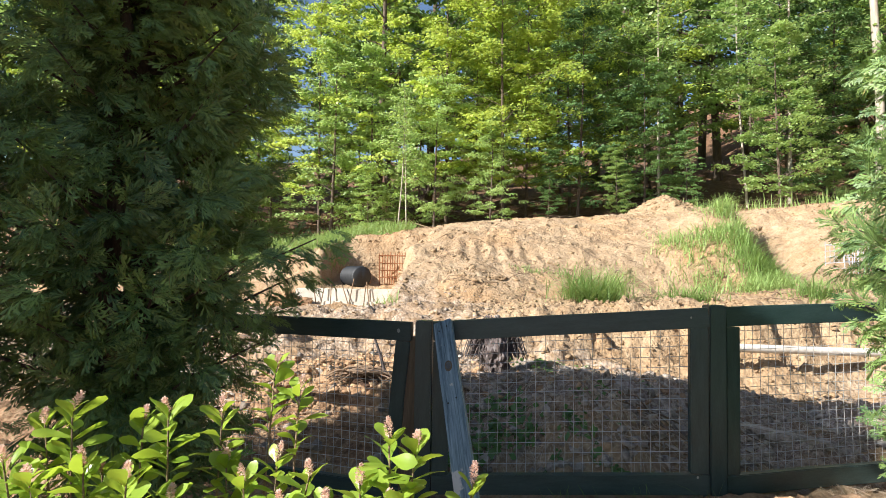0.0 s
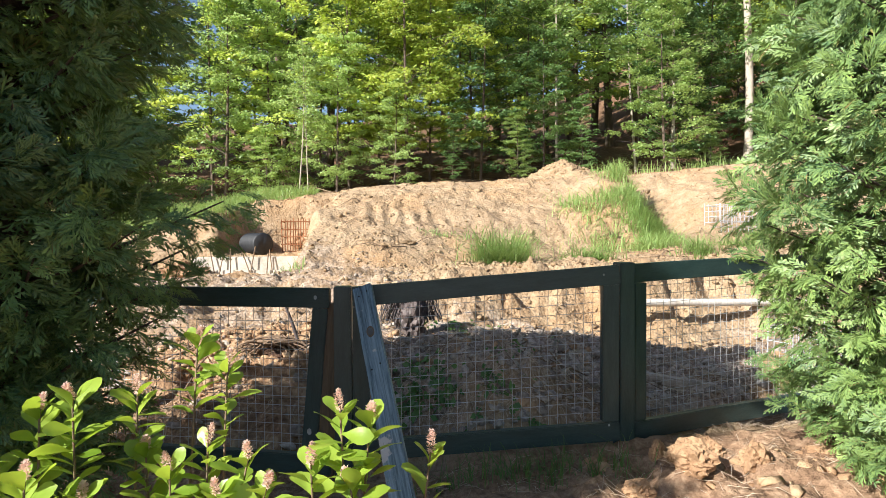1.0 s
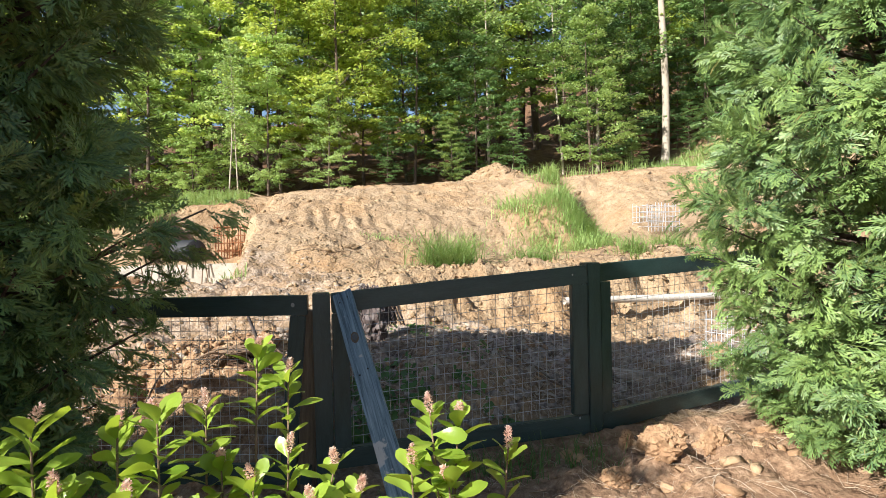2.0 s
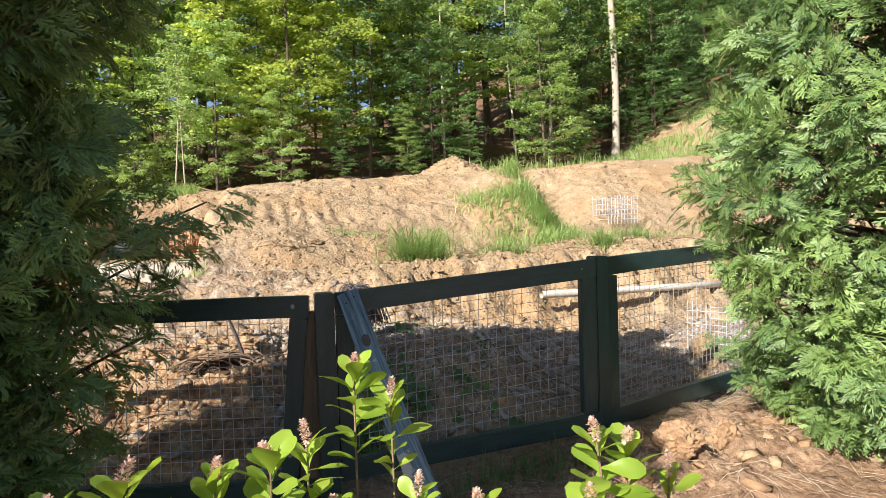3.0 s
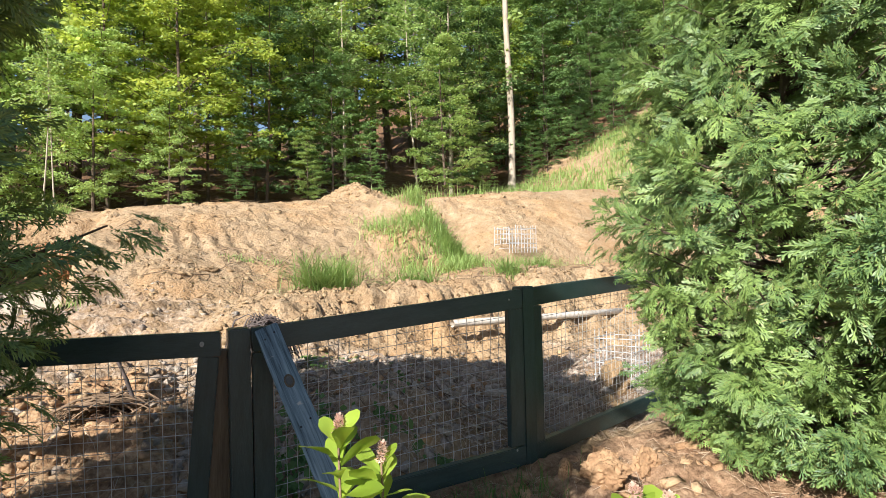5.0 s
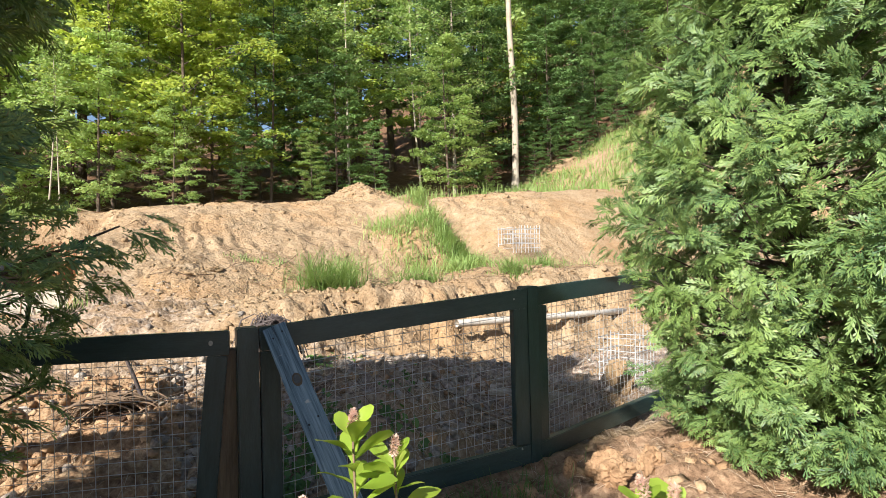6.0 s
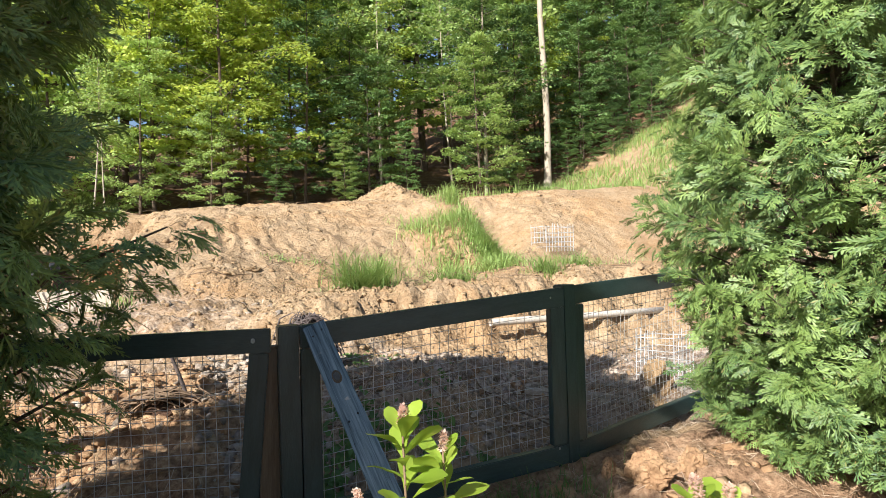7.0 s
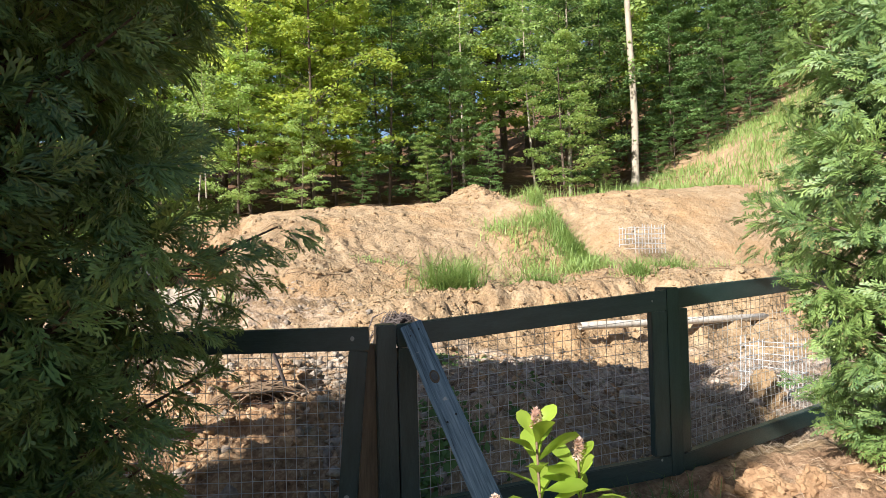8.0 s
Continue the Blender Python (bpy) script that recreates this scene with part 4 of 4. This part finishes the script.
ridge = np.stack([5.0 + 0.27 * 4.6 * t - np.abs(rng.normal(0, 0.55, 9000)) * (1.3 - 0.6 * t), 9.7 + 4.3 * t + rng.normal(0, 0.3, 9000)], 1)
ridge = np.concatenate([ridge, blob(500, 3.85, 11.7, 0.28, 0.35)])
ridge = ridge[fbm(ridge[:, 0] * 1.6, ridge[:, 1] * 1.6, 3) + rng.normal(0, 0.2, len(ridge)) > -0.16]
grass("ridge_grass", ridge, 0.14, 0.48, M_GRASS, "long grass growing down the ridge of the bank", 58, 0.8, 0.007)
grass("shelf_grass", blob(900, 5.6, 10.4, 1.5, 0.4), 0.08, 0.3, M_GRASS, "thin yellowing grass at the foot of the bank", 59, 0.5, 0.005)
grass("crest_grass", np.concatenate([spread(rng, 6500, -9.5, -2.4, 14.7, 18.5), spread(rng, 2500, -8, -3.7, 13.2, 15)]), 0.15, 0.5, M_GRASS, "bright green grass on the ground above the hollow", 60, 0.8, 0.008)
grass("crest_grass", spread(rng, 380, 6.0, 13.5, 17.5, 20.5), 0.15, 0.6, M_GRASS, "scattered tall grass along the crest", 61, 0.35, 0.009)
hill = spread(rng, 15000, 13.5, 27, 14.5, 24)
hill = hill[fbm(hill[:, 0] * 0.5, hill[:, 1] * 0.5, 3) + rng.normal(0, 0.12, len(hill)) > -0.06]
grass("hill_grass", hill, 0.2, 0.55, M_GRASS, "long green grass on the hillside", 62, 0.45, 0.014)
grass("fence_grass", np.concatenate([blob(260, 0.75, 2.75, 0.3, 0.06), blob(100, 1.15, 2.68, 0.15, 0.06)]), 0.06, 0.2, M_WEED, "thin green grass under the bottom rail", 63, 0.5, 0.0025)
v, f = leaf_cloud(np.random.default_rng(64), np.column_stack([spread(rng, 46, -0.02, 1.0, 3.15, 3.75), np.zeros(46)]) + (0, 0, 0.10), rng.uniform(0.05, 0.13, 46), 20, 0.05, 0.7)
v[:, 2] += np.maximum(height(v[:, 0], v[:, 1], False), -0.2) - 0.02
weeds = tagged(new("weeds", mesh_of("weeds", v, f, M_WEED)), "low broad-leaved green weeds behind the mesh", "weed", kind="stuff")
v, f = leaf_cloud(np.random.default_rng(65), np.column_stack([blob(16, 0.9, 5.0, 0.3, 0.15), np.zeros(16)]) + (0, 0, 0.08), rng.uniform(0.05, 0.1, 16), 22, 0.04, 0.6)
v[:, 2] += height(v[:, 0], v[:, 1], False)
tagged(new("weeds", mesh_of("weeds", v, f, M_WEED)), "small green weed growing on the spoil heap", "weed", kind="stuff")


# ---- site things ----
def bar(name, a, b, r, mat, parent, sides=6):
    return part(name, tube_mesh(name, [[(Vector(a), r), ((Vector(a) + Vector(b)) / 2, r), (Vector(b), r)]], mat, sides), mat, parent)


def cage(name, at, w, d, h, nx, nz, r, mat, label, lean=0.0, turn=0.0):
    """A box of tied bars: uprights on four sides, and rings."""
    ob = thing(name, at, label, "rebar cage")
    ob.rotation_euler = (0, lean, turn)
    rng = np.random.default_rng(int(w * 100))
    for k in range(nx):
        x = -w / 2 + w * k / (nx - 1)
        for y in (-d / 2, d / 2):
            bar("bar", (x + rng.normal(0, 0.008), y, -0.05), (x + rng.normal(0, 0.012), y, h + rng.uniform(-0.03, 0.05)), r, mat, ob)
    for k in range(nz):
        z = 0.06 + (h - 0.1) * k / (nz - 1)
        y = d / 2 + r * 1.8
        for a, b in (((-w / 2, -y), (w / 2, -y)), ((-w / 2, y), (w / 2, y)), ((-w / 2 - r, -y), (-w / 2 - r, y)), ((w / 2 + r, -y), (w / 2 + r, y))):
            bar("tie", (*a, z + rng.normal(0, 0.006)), (*b, z + rng.normal(0, 0.006)), r * 0.9, mat, ob)
    return ob


cage("rebar_cage", (-2.13, 13.35, 0.80), 0.85, 0.35, 0.80, 8, 5, 0.012, M_REBAR, "rusty reinforcing bar cage standing in the hollow")
cage("rebar_cage", (7.13, 11.6, gz(7.13, 11.6)), 0.85, 0.5, 0.55, 10, 5, 0.0065, M_WHITEBAR, "pale reinforcing cage at the foot of the bank", turn=0.15)
cage("rebar_cage", (3.58, 4.5, gz(3.58, 4.5) - 0.02), 0.45, 0.36, 0.46, 6, 4, 0.0045, M_WHITEBAR, "whitish reinforcing cage standing in the pit", 0.05, 0.4)

wall = thing("concrete_footing", (-2.75, 11.1, 0.3), "pale poured concrete footing wall in the hollow", "footing")
plank("wall", (-1.05, 0, 0.26), (0.98, 0, 0.26), 0.52, 0.22, (0, -1, 0), 0.012, 6, 0.008, M_CONCRETE, wall)
plank("form_board", (-0.8, -0.13, 0.12), (0.74, -0.13, 0.12), 0.3, 0.03, (0, -1, 0), 0.006, 4, 0.006, M_CONCRETE, wall)
for x, dx, h in ((-0.62, -0.06, 0.66), (-0.48, 0.05, 0.6), (-0.3, 0.0, 0.68), (0.02, -0.1, 0.6), (0.1, 0.06, 0.72), (0.38, 0.02, 0.6), (0.46, -0.04, 0.66)):
    bar("stake", (x - dx, -0.2, 0.05), (x + dx, -0.16, h), 0.011, M_TWIG, wall)
slab = thing("concrete_beam", (2.25, 4.1, gz(2.25, 4.1) - 0.10), "pale concrete beam lying in the pit", "concrete")
slab.rotation_euler = (0, 0.08, -0.45)
plank("beam", (-0.40, 0, 0.12), (0.40, 0, 0.12), 0.07, 0.12, (0, -1, 0), 0.012, 5, 0.006, M_STONE, slab)


def corrugated(a, b, r, n, mat, name, at, label, inner=0.88):
    """A ribbed plastic pipe, open at both ends."""
    ob = thing(name, at, label, "pipe")
    a, b = Vector(a), Vector(b)
    path = []
    for k in range(n * 2 + 1):
        path.append((a + (b - a) * k / (n * 2), r * (1.0 if k % 2 else 0.87)))
    path += [(b - (b - a) * 0.001, r * inner), (a, r * inner)]
    part("pipe", tube_mesh("pipe", [path], mat, 24), mat, ob)
    return ob


corrugated((-0.32, 0.32, 0.24), (0.16, -0.34, 0.24), 0.24, 14, M_BLACKPIPE, "drain_pipe", (-3.0, 12.95, gz(-3.0, 12.95)), "black corrugated drain pipe lying in the hollow")
pvc = thing("plastic_pipe", (2.62, 6.2, 0.41), "white plastic pipe along the cut face", "pipe")
part("pipe", tube_mesh("pipe", [[((0, 0, 0), 0.045), ((0.7, 0.12, -0.02), 0.045), ((1.5, 0.3, -0.05), 0.045), ((2.2, 0.45, -0.07), 0.045), ((3.6, 0.75, -0.11), 0.045), ((3.6, 0.75, -0.11), 0.038), ((0.0, 0.0, 0), 0.038)]], M_PVC, 16), M_PVC, pvc)


# a torn bundle of dark strips, and dug-up roots
def strips(name, at, n, rad, seed, mat, label, category, r=0.007, tallness=0.25, kind=""):
    rng = np.random.default_rng(seed)
    ob = thing(name, at, label, category, kind=kind)
    for i in range(n):
        a = rng.uniform(-0.5, 0.5)
        ln = rad * rng.uniform(0.6, 1.2)
        off = rng.normal(0, rad * 0.22, 2)
        pts = []
        w = rng.normal(0, 0.25, 2)
        for k in range(7):
            t = k / 6 - 0.5
            pts.append(((off[0] + math.cos(a) * t * 2 * ln + w[0] * rad * math.sin(4 * t), off[1] + math.sin(a) * t * ln + w[1] * rad * math.cos(5 * t), tallness * (1 - 2.6 * t * t) * rng.uniform(0.8, 1.05) + 0.01), r * rng.uniform(0.6, 1.5) * (1.1 - abs(t))))
        part("strand", tube_mesh("strand", [pts], mat, 5), mat, ob)
    return ob


strips("bark_bundle", (0.26, 4.58, gz(0.26, 4.58) - 0.02), 80, 0.17, 71, M_TARP, "torn bundle of dark bark strips on the heap", "debris", 0.005, 0.46)
boulder(0.26, 4.62, 0.17, 21, M_TARP, "dark soil lump under torn bark strips", (1.1, 0.7, 1.4), 0.6, "clay_lump")
M_DARKSOIL = lump_mat("dark_rooty_soil", [(0.25, (0.045, 0.026, 0.018)), (0.5, (0.12, 0.07, 0.045)), (0.75, (0.26, 0.16, 0.10))], 30)
boulder(-0.60, 4.16, 0.17, 25, M_DARKSOIL, "clod of dark soil held by roots", (1.7, 0.8, 0.6), -0.25, "clay_lump")
strips("root_tangle", (-0.72, 4.05, gz(-0.72, 4.05) - 0.02), 60, 0.19, 72, M_TWIG, "tangle of brown dug-up roots behind the mesh", "roots", 0.005, 0.13)
root = thing("dead_branch", (-0.62, 4.1, gz(-0.62, 4.1)), "dark dead branch sticking up from the roots", "branch")
part("branch", tube_mesh("branch", [[((0.08, 0, 0.0), 0.014), ((0.02, 0, 0.2), 0.012), ((-0.06, 0, 0.42), 0.009)]], M_TARP, 6), M_TARP, root)


# ---- flowering shrub before the camera ----
def shrub_leaf(seed, length):
    """A spoon-shaped leaf along +x, folded at its midrib, with its tip turned down."""
    rng = np.random.default_rng(seed)
    vs, fs = [], []
    prof = (0.03, 0.07, 0.14, 0.21, 0.255, 0.235, 0.09)
    n = len(prof)
    curl = rng.uniform(0.05, 0.28)
    for i, w in enumerate(prof):
        x = i / (n - 1)
        z = -curl * x * x
        for k, s in enumerate((-1, -0.5, 0, 0.5, 1)):
            vs.append((x * length, s * w * length, (z + abs(s) * w * 0.16 + 0.02 * math.sin(7 * x + k)) * length))
    for i in range(n - 1):
        for k in range(4):
            a = i * 5 + k
            fs.append((a, a + 1, a + 6, a + 5))
    return mesh_of("leaf", vs, fs, M_SHRUB, True)


LEAVES = [shrub_leaf(80 + i, 0.062) for i in range(6)]


def bloom_mesh(seed, length):
    """A short fluffy head of small blunt buds round a stalk."""
    rng = np.random.default_rng(seed)
    vs, fs, n = [], [], 0
    for i in range(170):
        k = 2 * (i + 0.5) / 170 - 1
        a = i * 2.4
        o = np.array([math.cos(a), math.sin(a), 0])
        sd = np.array([-o[1], o[0], 0])
        w = math.sqrt(1 - k * k)
        p = o * 0.0052 * w * rng.uniform(0.5, 1) + np.array([0, 0, (k + 0.8) * length * 0.5])
        d = unit(o * w + np.array([0, 0, 0.35 + 0.65 * k]) + rng.normal(0, 0.4, 3))
        ln, wd = 0.0056 * rng.uniform(0.6, 1.4), 0.0019 * rng.uniform(0.8, 1.4)
        vs.append(np.array([p - sd * wd * 0.5, p + d * ln * 0.7 + sd * wd, p + d * ln, p + d * ln * 0.7 - sd * wd]))
        fs.append(np.array([[0, 1, 2, 3]]) + n)
        n += 4
    return mesh_of("flower_spike", np.concatenate(vs), np.concatenate(fs), M_BLOOM)


BLOOMS = [bloom_mesh(90 + i, 0.020 + 0.004 * i) for i in range(4)]


def shrub(x, y, sprigs, label, seed):
    rng = np.random.default_rng(seed)
    z0 = gz(x, y)
    ob = thing("flowering_shrub", (x, y, z0), label, "shrub", "shrubs before the fence")
    for tx, ty, tz, n in sprigs:
        tip = np.array([tx - x, ty - y, tz - z0])
        root_at = np.array([rng.normal(0, 0.04), rng.normal(0, 0.04), 0.0])
        mid = root_at + (tip - root_at) * 0.55 + np.array([rng.normal(0, 0.02), rng.normal(0, 0.02), 0.03])

        def at(t):
            return root_at * (1 - t) ** 2 + mid * 2 * t * (1 - t) + tip * t * t
        stem = part("stem", tube_mesh("stem", [[(at(k / 12), 0.0042 * (1 - 0.6 * k / 12)) for k in range(13)]], M_TWIG, 6), M_TWIG, ob)
        ln = np.linalg.norm(tip - root_at)
        for i in range(n + 3):
            back = 0.012 + 0.17 * (i / (n + 3)) ** 1.1
            p = at(1 - back / ln)
            a = i * 2.39 + rng.normal(0, 0.25)
            up = rng.uniform(0.7, 1.8) if i < 5 else rng.uniform(0.15, 1.0)
            d = Vector((math.cos(a), math.sin(a), up)).normalized()
            side = Vector((0, 0, 1)).cross(d).normalized()
            nrm = d.cross(side)
            s = rng.uniform(0.7, 1.12) * (0.7 if i < 2 else 1.0)
            m = Matrix((d, side, nrm)).transposed().to_4x4()
            m = Matrix.Translation(p) @ m @ Matrix.Rotation(rng.normal(0, 0.5), 4, "X") @ Matrix.Scale(s, 4)
            leaf = part("leaf", LEAVES[rng.integers(6)], M_SHRUB, stem)
            leaf.matrix_basis = m
        fl = part("flower_spike", BLOOMS[rng.integers(4)], M_BLOOM, stem, "pinkish flower buds")
        fl.matrix_basis = Matrix.Translation(tip) @ Matrix.Rotation(rng.normal(0, 0.2), 4, "X") @ Matrix.Rotation(rng.normal(0, 0.2), 4, "Y")
    return ob


shrub(-0.22, 0.98, [(-0.208, 1.07, 0.945, 15), (-0.148, 1.066, 0.899, 13), (-0.29, 0.99, 0.86, 16), (-0.06, 0.88, 0.775, 16), (-0.14, 0.92, 0.79, 16), (-0.20, 0.90, 0.75, 16), (-0.26, 0.95, 0.77, 16), (-0.02, 0.84, 0.74, 15), (-0.10, 0.84, 0.73, 15)], "glossy yellow-green shrub with pink flower buds", 101)
shrub(-0.42, 0.88, [(-0.34, 0.87, 0.885, 17), (-0.41, 0.90, 0.86, 16), (-0.50, 0.82, 0.895, 17), (-0.58, 0.85, 0.86, 16), (-0.46, 0.80, 0.80, 16), (-0.36, 0.78, 0.79, 16), (-0.55, 0.78, 0.78, 16), (-0.40, 0.84, 0.73, 16), (-0.30, 0.82, 0.74, 16), (-0.48, 0.88, 0.76, 16), (-0.62, 0.80, 0.80, 15), (-0.24, 0.78, 0.72, 15)], "dense light green shrub with pale pink buds", 102)
shrub(0.10, 0.80, [(0.10, 0.83, 0.868, 17), (0.15, 0.83, 0.855, 16), (0.06, 0.78, 0.80, 15), (0.12, 0.78, 0.77, 15), (0.25, 0.87, 0.78, 9)], "glossy light green shrub with upright buds", 103)
